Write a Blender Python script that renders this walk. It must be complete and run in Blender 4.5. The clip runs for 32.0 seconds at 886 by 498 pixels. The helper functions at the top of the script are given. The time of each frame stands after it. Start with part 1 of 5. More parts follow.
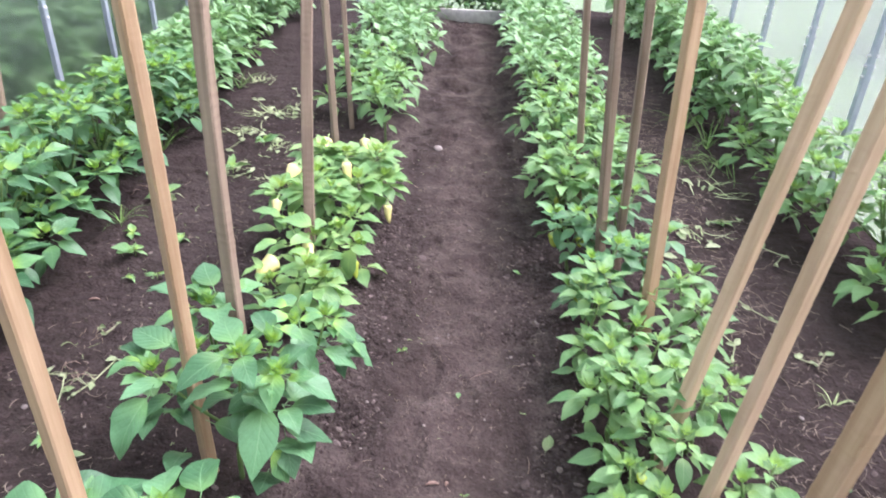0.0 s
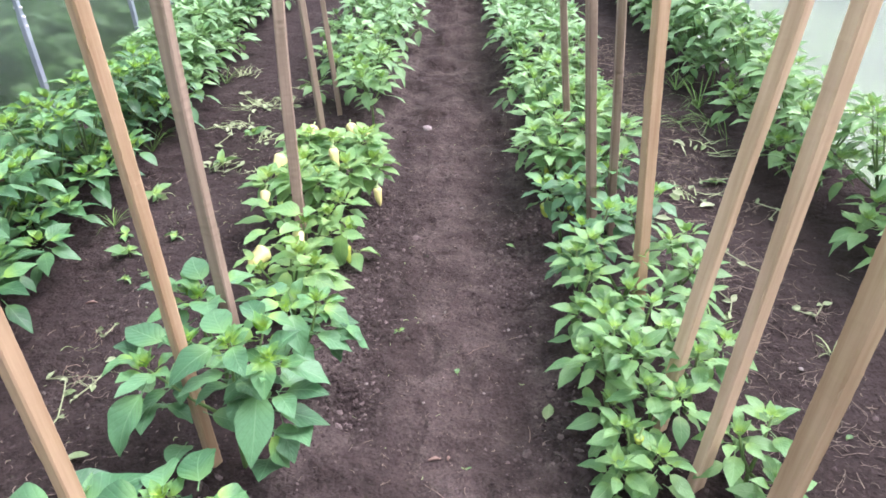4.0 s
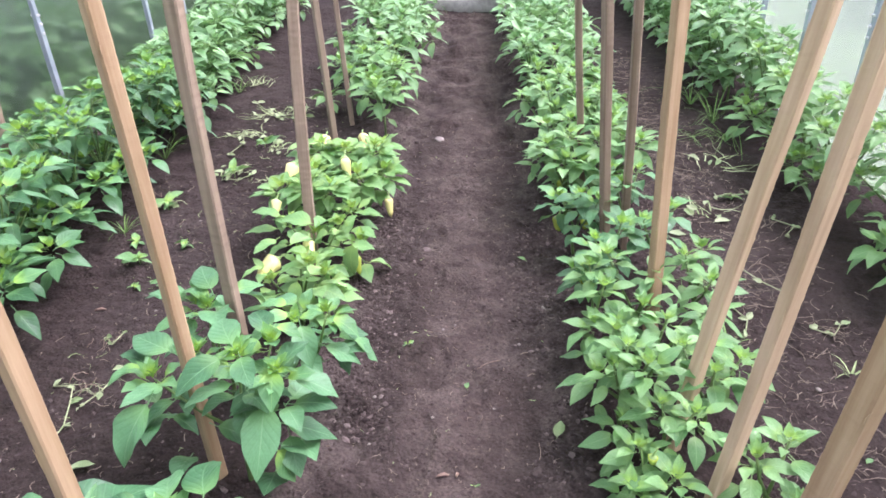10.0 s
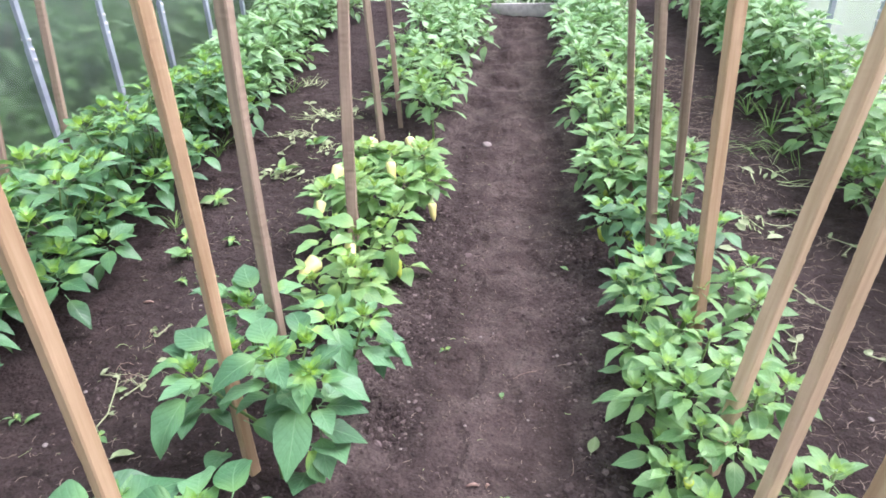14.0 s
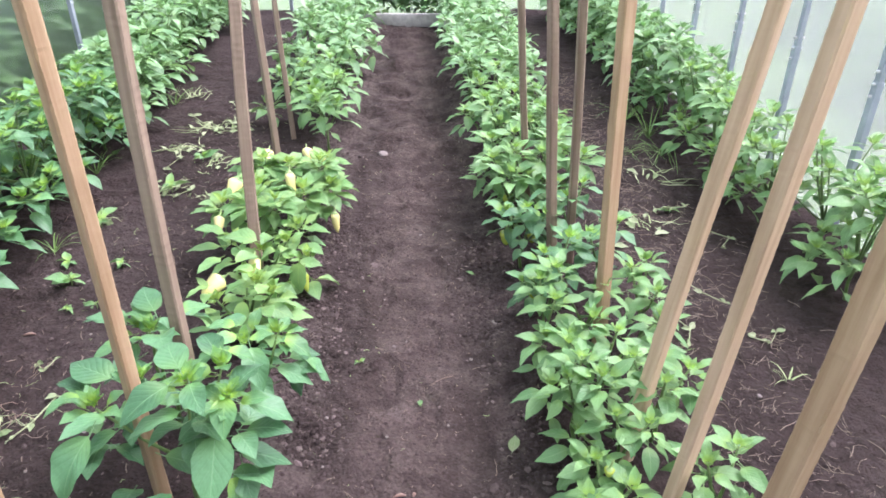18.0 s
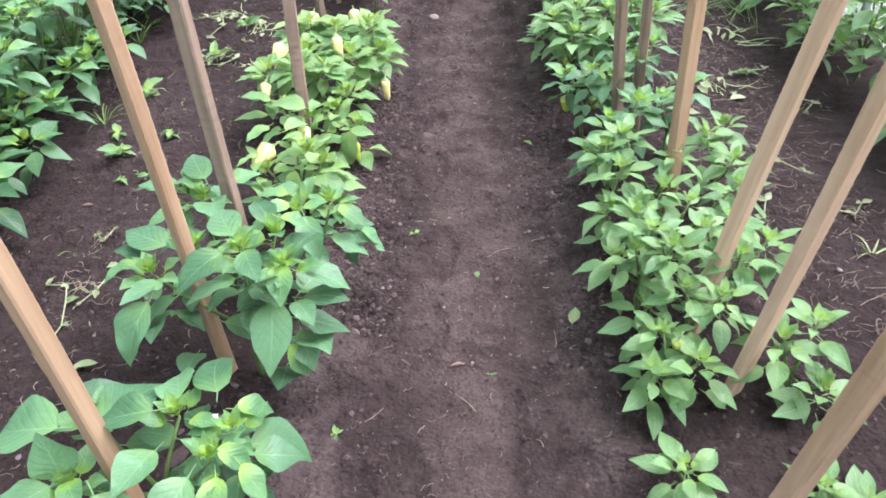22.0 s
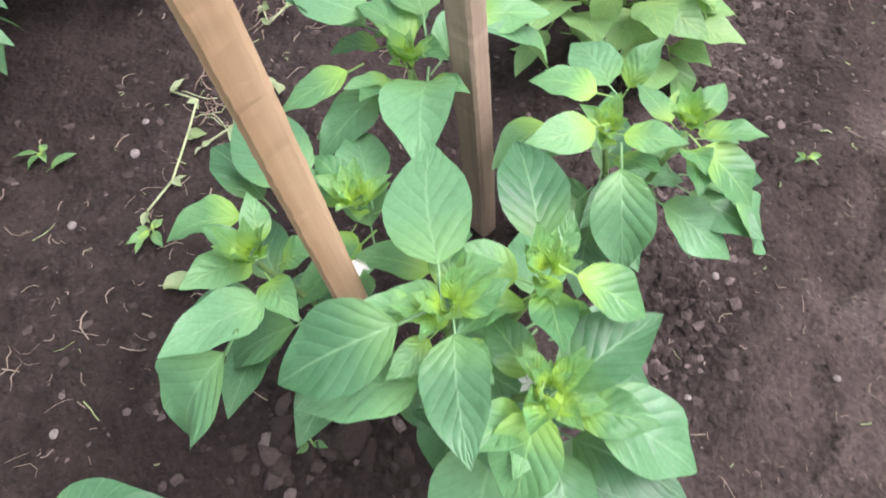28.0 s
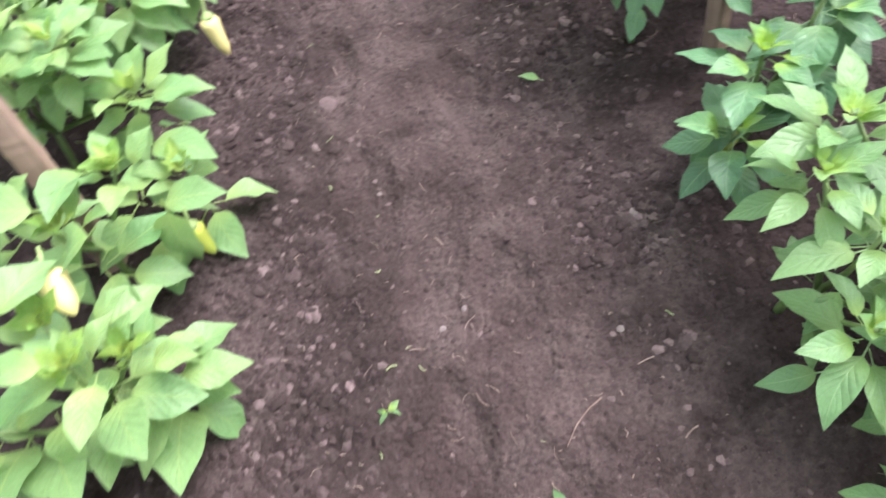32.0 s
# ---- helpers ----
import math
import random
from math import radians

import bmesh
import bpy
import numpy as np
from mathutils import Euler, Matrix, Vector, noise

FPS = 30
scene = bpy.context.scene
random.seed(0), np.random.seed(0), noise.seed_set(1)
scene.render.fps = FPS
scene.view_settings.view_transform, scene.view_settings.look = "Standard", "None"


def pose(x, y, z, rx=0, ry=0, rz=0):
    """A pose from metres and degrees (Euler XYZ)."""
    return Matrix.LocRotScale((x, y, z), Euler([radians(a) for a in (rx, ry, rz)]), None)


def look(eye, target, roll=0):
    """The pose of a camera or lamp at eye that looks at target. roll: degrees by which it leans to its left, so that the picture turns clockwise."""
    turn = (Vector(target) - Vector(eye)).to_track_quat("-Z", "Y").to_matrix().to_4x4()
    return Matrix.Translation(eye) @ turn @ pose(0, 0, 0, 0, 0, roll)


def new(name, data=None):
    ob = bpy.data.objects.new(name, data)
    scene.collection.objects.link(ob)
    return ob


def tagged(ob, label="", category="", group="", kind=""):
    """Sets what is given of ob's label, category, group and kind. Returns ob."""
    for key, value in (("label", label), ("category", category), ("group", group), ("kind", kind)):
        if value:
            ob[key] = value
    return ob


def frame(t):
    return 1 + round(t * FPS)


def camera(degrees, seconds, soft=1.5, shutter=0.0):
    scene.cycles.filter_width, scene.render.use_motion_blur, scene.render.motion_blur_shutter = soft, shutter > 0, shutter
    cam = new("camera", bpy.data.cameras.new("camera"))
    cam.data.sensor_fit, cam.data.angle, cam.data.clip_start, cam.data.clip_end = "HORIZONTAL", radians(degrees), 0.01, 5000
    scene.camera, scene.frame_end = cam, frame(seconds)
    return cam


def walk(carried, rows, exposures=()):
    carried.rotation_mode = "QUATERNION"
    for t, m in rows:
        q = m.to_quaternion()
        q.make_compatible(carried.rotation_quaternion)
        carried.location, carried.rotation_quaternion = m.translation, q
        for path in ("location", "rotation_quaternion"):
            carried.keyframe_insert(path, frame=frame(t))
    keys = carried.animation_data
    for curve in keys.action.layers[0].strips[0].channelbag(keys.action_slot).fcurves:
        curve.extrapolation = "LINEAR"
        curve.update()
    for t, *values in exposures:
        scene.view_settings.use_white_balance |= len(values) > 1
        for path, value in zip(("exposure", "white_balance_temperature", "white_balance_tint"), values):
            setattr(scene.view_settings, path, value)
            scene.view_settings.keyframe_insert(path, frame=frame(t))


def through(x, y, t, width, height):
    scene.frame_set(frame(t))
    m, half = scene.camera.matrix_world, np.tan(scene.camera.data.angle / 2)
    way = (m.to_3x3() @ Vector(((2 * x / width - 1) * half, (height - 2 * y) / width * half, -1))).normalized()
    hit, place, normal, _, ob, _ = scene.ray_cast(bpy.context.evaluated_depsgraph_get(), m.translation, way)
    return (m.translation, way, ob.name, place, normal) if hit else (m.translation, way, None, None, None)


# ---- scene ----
cam = camera(66.7, 32.0, soft=1.7, shutter=0.5)
PATH = [
    (0, (0.118, -0.037, 1.438), (0.044, 1.709, 0.465), 2.3),
    (0.5, (0.132, -0.021, 1.443), (-0.042, 1.745, 0.521), 0.6),
    (1, (0.16, -0.017, 1.442), (-0.092, 1.737, 0.514), -2.4),
    (1.5, (0.183, -0.026, 1.432), (-0.034, 1.699, 0.442), -1.9),
    (2, (0.192, -0.036, 1.427), (0.02, 1.681, 0.416), -1.2),
    (2.5, (0.19, -0.036, 1.422), (0.068, 1.685, 0.41), -3.4),
    (4.5, (0.171, -0.042, 1.422), (0.085, 1.677, 0.403), -1.7),
    (5, (0.165, -0.044, 1.422), (0.083, 1.682, 0.415), -1.2),
    (5.5, (0.164, -0.043, 1.425), (0.084, 1.689, 0.429), -1.1),
    (6, (0.177, -0.038, 1.425), (0.089, 1.697, 0.434), -1.3),
    (6.5, (0.186, -0.028, 1.417), (0.074, 1.706, 0.425), -1.2),
    (7, (0.182, -0.019, 1.418), (0.058, 1.711, 0.422), -2.1),
    (7.5, (0.179, -0.018, 1.417), (0.051, 1.708, 0.416), -1.5),
    (8, (0.172, -0.022, 1.416), (0.051, 1.701, 0.407), -1.5),
    (8.5, (0.166, -0.029, 1.415), (0.052, 1.692, 0.403), -1.3),
    (9, (0.165, -0.026, 1.415), (0.049, 1.701, 0.413), -1.6),
    (9.5, (0.166, -0.022, 1.414), (0.045, 1.708, 0.419), -1.6),
    (10, (0.17, -0.018, 1.413), (0.047, 1.716, 0.425), -1.9),
    (10.5, (0.167, -0.019, 1.417), (0.043, 1.718, 0.433), -1.8),
    (11, (0.169, -0.027, 1.42), (0.041, 1.717, 0.45), -1.6),
    (11.5, (0.169, -0.031, 1.42), (0.036, 1.714, 0.452), -1.0),
    (12, (0.165, -0.031, 1.417), (0.042, 1.712, 0.444), -0.5),
    (12.5, (0.191, -0.024, 1.412), (0.059, 1.712, 0.427), -2.0),
    (13, (0.197, -0.016, 1.41), (-0.072, 1.698, 0.416), -4.3),
    (13.5, (0.197, -0.001, 1.42), (-0.056, 1.716, 0.428), -2.8),
    (15.5, (0.166, -0.001, 1.422), (-0.145, 1.738, 0.483), 0.2),
    (16, (0.175, -0.002, 1.429), (0.066, 1.746, 0.464), 0.1),
    (16.5, (0.169, 0.007, 1.425), (0.105, 1.745, 0.437), -0.2),
    (17, (0.166, 0.009, 1.425), (0.162, 1.752, 0.445), 1.5),
    (17.5, (0.158, 0.003, 1.422), (0.169, 1.748, 0.446), 1.0),
    (18, (0.128, -0.003, 1.419), (0.189, 1.751, 0.46), 0.3),
    (18.5, (0.105, 0.001, 1.421), (0.082, 1.723, 0.403), 0.8),
    (19, (0.101, 0.015, 1.412), (0.014, 1.74, 0.404), -1.4),
    (19.5, (0.104, 0.015, 1.412), (0.009, 1.74, 0.404), -1.7),
    (20, (0.115, 0.018, 1.408), (0.03, 1.745, 0.403), -1.5),
    (20.5, (0.123, 0.018, 1.408), (0.049, 1.74, 0.393), -1.3),
    (21, (0.113, 0.013, 1.4), (0.06, 1.716, 0.352), -2.1),
    (21.5, (0.105, 0.018, 1.371), (0.063, 1.685, 0.267), -1.6),
    (22, (0.103, 0.06, 1.34), (0.015, 1.616, 0.087), -2.7),
    (22.5, (0.067, 0.084, 1.317), (-0.097, 1.644, 0.076), 0.9),
    (23, (-0.001, 0.11, 1.29), (-0.369, 1.62, 0.031), -0.1),
    (23.5, (-0.035, 0.174, 1.239), (-0.467, 1.548, -0.149), 1.5),
    (24, (-0.064, 0.338, 1.152), (-0.612, 1.566, -0.329), 6.4),
    (24.5, (-0.12, 0.465, 1.073), (-0.778, 1.472, -0.525), 6.8),
    (26.5, (-0.25, 0.703, 0.93), (-0.89, 1.294, -0.87), -5.1),
    (27, (-0.251, 0.787, 0.955), (-0.788, 1.526, -0.824), -5.9),
    (27.5, (-0.251, 0.912, 0.95), (-0.748, 1.727, -0.808), -8.5),
    (28, (-0.26, 0.986, 0.948), (-0.822, 1.785, -0.797), -11.3),
    (28.5, (-0.24, 1.042, 0.954), (-0.857, 1.795, -0.793), -12.0),
    (29, (-0.221, 1.124, 0.965), (-0.854, 1.876, -0.776), -17.4),
    (29.5, (-0.206, 1.185, 0.986), (-0.799, 2.03, -0.727), -15.2),
    (30, (-0.193, 1.214, 0.987), (-0.759, 2.163, -0.68), -13.0),
    (30.5, (-0.143, 1.238, 0.984), (-0.647, 2.216, -0.686), -14.6),
    (31, (-0.061, 1.278, 0.984), (-0.385, 2.316, -0.695), -14.5),
    (31.5, (-0.014, 1.35, 0.977), (-0.121, 2.412, -0.714), -12.9),
    (32, (0.031, 1.432, 0.975), (0.085, 2.494, -0.719), -13.5),
]
walk(cam, [(t, look(eye, target, roll)) for t, eye, target, roll in PATH], [(0, 1.79, 6100, 43), (23, 1.79, 6100, 43), (24, 1.78, 6180, 42), (26.3, 1.42, 6280, 27), (27, 1.6, 6330, 40), (28, 1.6, 6330, 40), (29, 1.47, 6330, 33), (30, 1.56, 6330, 39), (31, 1.7, 6350, 36), (32, 1.98, 6300, 45)])

# ---------------------------------------------------------------- world, sun
SUN_ELEV, SUN_TURN = radians(58), radians(70)
world = bpy.data.worlds.new("sky")
scene.world = world
world.use_nodes = True
wn, wl = world.node_tree.nodes, world.node_tree.links
wn.clear()
sky = wn.new("ShaderNodeTexSky")
sky.sky_type, sky.sun_disc = "NISHITA", False
sky.sun_elevation, sky.sun_rotation = SUN_ELEV, SUN_TURN
sky.dust_density, sky.air_density = 4.0, 1.0
grey = wn.new("ShaderNodeHueSaturation")
grey.inputs["Saturation"].default_value = 0.45
back = wn.new("ShaderNodeBackground")
back.inputs["Strength"].default_value = 0.15
wout = wn.new("ShaderNodeOutputWorld")
wl.new(sky.outputs[0], grey.inputs["Color"])
wl.new(grey.outputs[0], back.inputs["Color"])
wl.new(back.outputs[0], wout.inputs["Surface"])
sun = new("sun", bpy.data.lights.new("sun", "SUN"))
sun.data.energy, sun.data.angle, sun.data.color = 1.5, radians(45), (1.0, 0.98, 0.95)
sun.matrix_world = look((20 * math.sin(SUN_TURN) * math.cos(SUN_ELEV), 20 * math.cos(SUN_TURN) * math.cos(SUN_ELEV), 20 * math.sin(SUN_ELEV)), (0, 0, 0))


# ---------------------------------------------------------------- materials
class Mat:
    """A node material with a Principled shader and small helpers."""

    def __init__(self, name, rough=0.6, metal=0.0, spec=0.5):
        self.m = bpy.data.materials.new(name)
        self.m.use_nodes = True
        self.n, self.l = self.m.node_tree.nodes, self.m.node_tree.links
        self.b = self.n["Principled BSDF"]
        self.b.inputs["Roughness"].default_value = rough
        self.b.inputs["Metallic"].default_value = metal
        self.b.inputs["Specular IOR Level"].default_value = spec

    def add(self, kind, **values):
        node = self.n.new(kind)
        for key, value in values.items():
            node.inputs[key.replace("_", " ")].default_value = value
        return node

    def coord(self, which="Object"):
        return self.n.new("ShaderNodeTexCoord").outputs[which]

    def mapped(self, vector, scale):
        node = self.n.new("ShaderNodeMapping")
        node.inputs["Scale"].default_value = scale
        self.l.new(vector, node.inputs["Vector"])
        return node.outputs[0]

    def noise(self, vector, scale, detail=4.0, rough=0.55):
        node = self.add("ShaderNodeTexNoise", Scale=scale, Detail=detail, Roughness=rough)
        self.l.new(vector, node.inputs["Vector"])
        return node.outputs["Fac"]

    def ramp(self, fac, stops):
        node = self.n.new("ShaderNodeValToRGB")
        e = node.color_ramp.elements
        while len(e) < len(stops):
            e.new(0.5)
        for one, (at, c) in zip(e, stops):
            one.position, one.color = at, (*c, 1)
        self.l.new(fac, node.inputs["Fac"])
        return node.outputs["Color"]

    def mix(self, fac, a, b, how="MIX"):
        node = self.n.new("ShaderNodeMix")
        node.data_type, node.blend_type = "RGBA", how
        for slot, value in ((0, fac), (6, a), (7, b)):
            if isinstance(value, (int, float)):
                node.inputs[slot].default_value = value
            elif isinstance(value, tuple):
                node.inputs[slot].default_value = (*value, 1)
            else:
                self.l.new(value, node.inputs[slot])
        return node.outputs[2]

    def math(self, how, a, b=0.0):
        node = self.n.new("ShaderNodeMath")
        node.operation = how
        for slot, value in ((0, a), (1, b)):
            if isinstance(value, (int, float)):
                node.inputs[slot].default_value = value
            else:
                self.l.new(value, node.inputs[slot])
        return node.outputs[0]

    def color(self, out):
        if isinstance(out, tuple):
            self.b.inputs["Base Color"].default_value = (*out, 1)
        else:
            self.l.new(out, self.b.inputs["Base Color"])
        return self

    def bump(self, height, strength=0.4, distance=0.01):
        node = self.add("ShaderNodeBump", Strength=strength, Distance=distance)
        self.l.new(height, node.inputs["Height"])
        self.l.new(node.outputs[0], self.b.inputs["Normal"])
        return self


def soil_material():
    s = Mat("dark_soil", rough=0.95, spec=0.15)
    c = s.coord()
    big = s.noise(c, 1.4, 4)
    mid = s.noise(c, 16, 6, 0.7)
    fine = s.noise(c, 120, 5, 0.75)
    crumb = s.n.new("ShaderNodeTexVoronoi")
    crumb.inputs["Scale"].default_value, crumb.inputs["Randomness"].default_value = 85.0, 1.0
    s.l.new(c, crumb.inputs["Vector"])
    lump = s.n.new("ShaderNodeTexVoronoi")
    lump.inputs["Scale"].default_value = 34.0
    s.l.new(c, lump.inputs["Vector"])
    base = s.ramp(big, [(0.32, (0.029, 0.0223, 0.019)), (0.5, (0.037, 0.0286, 0.025)), (0.7, (0.053, 0.0424, 0.0379))])
    dark = s.ramp(mid, [(0.32, (0.5, 0.48, 0.47)), (0.5, (1, 1, 1)), (0.7, (1.4, 1.38, 1.36))])
    tone = s.mix(0.8, base, dark, "MULTIPLY")
    grain = s.ramp(fine, [(0.36, (0.62, 0.6, 0.59)), (0.5, (1, 1, 1)), (0.64, (1.35, 1.33, 1.32))])
    tone = s.mix(0.5, tone, grain, "MULTIPLY")
    chip = s.ramp(crumb.outputs["Color"], [(0.0, (0.75, 0.75, 0.75)), (0.85, (1.1, 1.1, 1.1)), (1.0, (1.7, 1.65, 1.6))])
    tone = s.mix(0.4, tone, chip, "MULTIPLY")
    place = s.n.new("ShaderNodeSeparateXYZ")
    s.l.new(c, place.inputs[0])
    away = s.math("ABSOLUTE", s.math("SUBTRACT", place.outputs[0], 0.085))
    trod = s.math("ADD", away, s.math("MULTIPLY", s.math("SUBTRACT", s.noise(s.mapped(c, (1, 0.6, 1)), 6.0, 6, 0.65), 0.5), 0.5))
    trod = s.math("ADD", trod, s.math("MULTIPLY", s.math("MAXIMUM", s.math("SUBTRACT", 1.5, place.outputs[1]), 0.0), 0.13))
    pale = s.ramp(trod, [(0.1, (0.66, 0.66, 0.66)), (0.25, (0, 0, 0))])
    patch = s.ramp(s.noise(s.mapped(c, (1.3, 1.0, 1)), 5.0, 6, 0.62), [(0.36, (0.054, 0.0417, 0.0358)), (0.47, (0.081, 0.0638, 0.0556)), (0.54, (0.099, 0.0789, 0.0687)), (0.66, (0.128, 0.105, 0.0924))])
    speck = s.ramp(crumb.outputs["Color"], [(0.0, (0.7, 0.7, 0.7)), (0.7, (1.0, 1.0, 1.0)), (0.97, (1.25, 1.22, 1.2)), (1.0, (2.2, 2.1, 2.0))])
    worn = s.mix(0.6, s.mix(0.85, patch, grain, "MULTIPLY"), speck, "MULTIPLY")
    tread = s.noise(s.mapped(c, (3.2, 9.0, 1)), 1.0, 4, 0.6)
    worn = s.mix(0.8, worn, s.ramp(tread, [(0.36, (0.62, 0.6, 0.58)), (0.5, (1, 1, 1)), (0.66, (1.16, 1.15, 1.14))]), "MULTIPLY")
    rim = s.math("MINIMUM", s.math("ABSOLUTE", s.math("ADD", place.outputs[0], 0.31)), s.math("ADD", s.math("ABSOLUTE", s.math("SUBTRACT", place.outputs[0], 0.38)), 0.04))
    crust = s.math("ADD", rim, s.math("MULTIPLY", s.math("SUBTRACT", s.noise(s.mapped(c, (1, 0.8, 1)), 7.0, 5, 0.65), 0.48), 0.7))
    dry = s.mix(0.8, (0.105, 0.0864, 0.0757), grain, "MULTIPLY")
    s.color(s.mix(s.ramp(crust, [(0.03, (0.6, 0.6, 0.6)), (0.16, (0, 0, 0))]), s.mix(pale, tone, worn), dry))
    high = s.math("ADD", s.math("MULTIPLY", mid, 1.0), s.math("MULTIPLY", fine, 0.2))
    high = s.math("SUBTRACT", high, s.math("MULTIPLY", crumb.outputs["Distance"], 0.25))
    high = s.math("SUBTRACT", high, s.math("MULTIPLY", lump.outputs["Distance"], 0.35))
    high = s.math("MULTIPLY", high, s.math("SUBTRACT", 1.0, s.math("MULTIPLY", pale, 0.05)))
    s.bump(high, 1.0, 0.024)
    return s.m


def clod_material():
    s = Mat("soil_clod", rough=0.95, spec=0.2)
    isl = s.n.new("ShaderNodeNewGeometry").outputs["Random Per Island"]
    fine = s.noise(s.coord(), 130, 4, 0.7)
    base = s.ramp(isl, [(0.0, (0.035, 0.027, 0.0235)), (0.6, (0.051, 0.04, 0.035)), (0.9, (0.08, 0.064, 0.058)), (1.0, (0.15, 0.123, 0.112))])
    s.color(s.mix(0.6, base, s.ramp(fine, [(0.3, (0.6, 0.6, 0.6)), (0.7, (1.35, 1.33, 1.3))]), "MULTIPLY"))
    s.bump(fine, 0.6, 0.006)
    return s.m


def wood_material(name, dark, light, stain, sawn):
    s = Mat(name, rough=0.75, spec=0.25)
    c = s.coord()
    rnd = s.n.new("ShaderNodeObjectInfo").outputs["Random"]
    shift = s.n.new("ShaderNodeVectorMath")
    s.l.new(c, shift.inputs[0])
    comb = s.n.new("ShaderNodeCombineXYZ")
    s.l.new(s.math("MULTIPLY", rnd, 9.0), comb.inputs["Z"])
    s.l.new(comb.outputs[0], shift.inputs[1])
    v = shift.outputs[0]
    grain = s.noise(s.mapped(v, (60, 60, 3.0)), 1.0, 5, 0.6)
    rings = s.noise(s.mapped(v, (16, 16, 0.8)), 1.0, 2)
    blot = s.noise(s.mapped(v, (9, 9, 3.5)), 1.0, 3)
    tone = s.ramp(s.math("ADD", s.math("MULTIPLY", grain, 0.5), s.math("MULTIPLY", rings, 0.5)), [(0.35, dark), (0.62, light)])
    tone = s.mix(s.ramp(blot, [(0.55, (0, 0, 0)), (0.8, (0.4, 0.4, 0.4))]), tone, stain)
    saw = s.n.new("ShaderNodeTexWave")
    saw.bands_direction = "Z"
    saw.inputs["Scale"].default_value, saw.inputs["Distortion"].default_value = 12.5, 4.0
    s.l.new(v, saw.inputs["Vector"])
    cut = s.n.new("ShaderNodeMath")
    cut.operation = "MULTIPLY"
    s.l.new(saw.outputs["Fac"], cut.inputs[0])
    s.l.new(s.ramp(s.noise(s.mapped(v, (14, 14, 9)), 1.0, 3), [(0.42, (0.1, 0.1, 0.1)), (0.62, (1, 1, 1))]), cut.inputs[1])
    tone = s.mix(s.math("MULTIPLY", s.math("POWER", cut.outputs[0], 3.0), sawn), tone, dark)
    s.color(tone)
    s.bump(s.math("ADD", s.math("MULTIPLY", grain, 0.6), s.math("MULTIPLY", cut.outputs[0], sawn * 1.4)), 0.5, 0.004)
    return s.m


def leaf_material(name, low, high, heart, vein, islands=False, through=0.25, glow=0.5, reach=0.36):
    """A pepper leaf: uv runs across and along the blade; paler veins and base, quilted relief."""
    s = Mat(name, rough=0.45, spec=0.48)
    uv = s.n.new("ShaderNodeSeparateXYZ")
    s.l.new(s.coord("UV"), uv.inputs[0])
    across = s.math("ABSOLUTE", s.math("SUBTRACT", uv.outputs[0], 0.5))
    along = uv.outputs[1]
    rnd = s.n.new("ShaderNodeNewGeometry").outputs["Random Per Island"] if islands else s.n.new("ShaderNodeObjectInfo").outputs["Random"]
    tone = s.ramp(rnd, [(0.0, low), (1.0, high)])
    mottle = s.noise(s.coord(), 26, 3)
    tone = s.mix(0.5, tone, s.ramp(mottle, [(0.3, (0.72, 0.76, 0.7)), (0.7, (1.2, 1.18, 1.2))]), "MULTIPLY")
    near_base = s.ramp(along, [(0.02, (glow, glow, glow)), (reach, (0, 0, 0))])
    tone = s.mix(near_base, tone, heart)
    bent = s.math("MULTIPLY", s.math("POWER", across, 0.8), 0.62)
    sway = s.math("MULTIPLY", s.math("SUBTRACT", s.noise(s.coord(), 5, 2), 0.5), 0.05)
    ribs = s.math("SINE", s.math("MULTIPLY", s.math("ADD", s.math("SUBTRACT", along, bent), sway), 44.0))
    puff = s.math("ADD", s.math("MULTIPLY", ribs, 0.5), 0.5)
    tone = s.mix(1.0, tone, s.ramp(puff, [(0.0, (1.0, 1.0, 1.0)), (0.25, (0.94, 0.95, 0.94)), (0.6, (0.99, 0.99, 0.99)), (1.0, (1.03, 1.02, 1.02))]), "MULTIPLY")
    side_vein = s.ramp(puff, [(0.0, (0.16, 0.16, 0.16)), (0.05, (0, 0, 0))])
    tone = s.mix(side_vein, tone, vein)
    mid_mask = s.ramp(across, [(0.0, (0.6, 0.6, 0.6)), (0.028, (0, 0, 0))])
    tone = s.mix(mid_mask, tone, vein)
    s.color(tone)
    swell = s.math("POWER", puff, 0.45)
    quilt = s.math("ADD", s.math("MULTIPLY", s.math("MULTIPLY", swell, s.noise(s.coord(), 3, 1)), 0.22), s.math("MULTIPLY", s.noise(s.coord(), 4.5, 1), 0.8))
    s.bump(quilt, 0.8, 0.006)
    trans = s.n.new("ShaderNodeBsdfTranslucent")
    s.l.new(s.mix(0.5, tone, heart), trans.inputs["Color"])
    mixer = s.n.new("ShaderNodeMixShader")
    mixer.inputs[0].default_value = through
    s.l.new(s.b.outputs[0], mixer.inputs[1])
    s.l.new(trans.outputs[0], mixer.inputs[2])
    s.l.new(mixer.outputs[0], s.n["Material Output"].inputs["Surface"])
    return s.m


def plain_material(name, low, high, rough=0.6, scale=40, spec=0.4, bump=0.2, metal=0.0):
    s = Mat(name, rough=rough, spec=spec, metal=metal)
    n = s.noise(s.coord(), scale, 4)
    s.color(s.ramp(n, [(0.3, low), (0.7, high)]))
    s.bump(n, bump, 0.004)
    return s.m


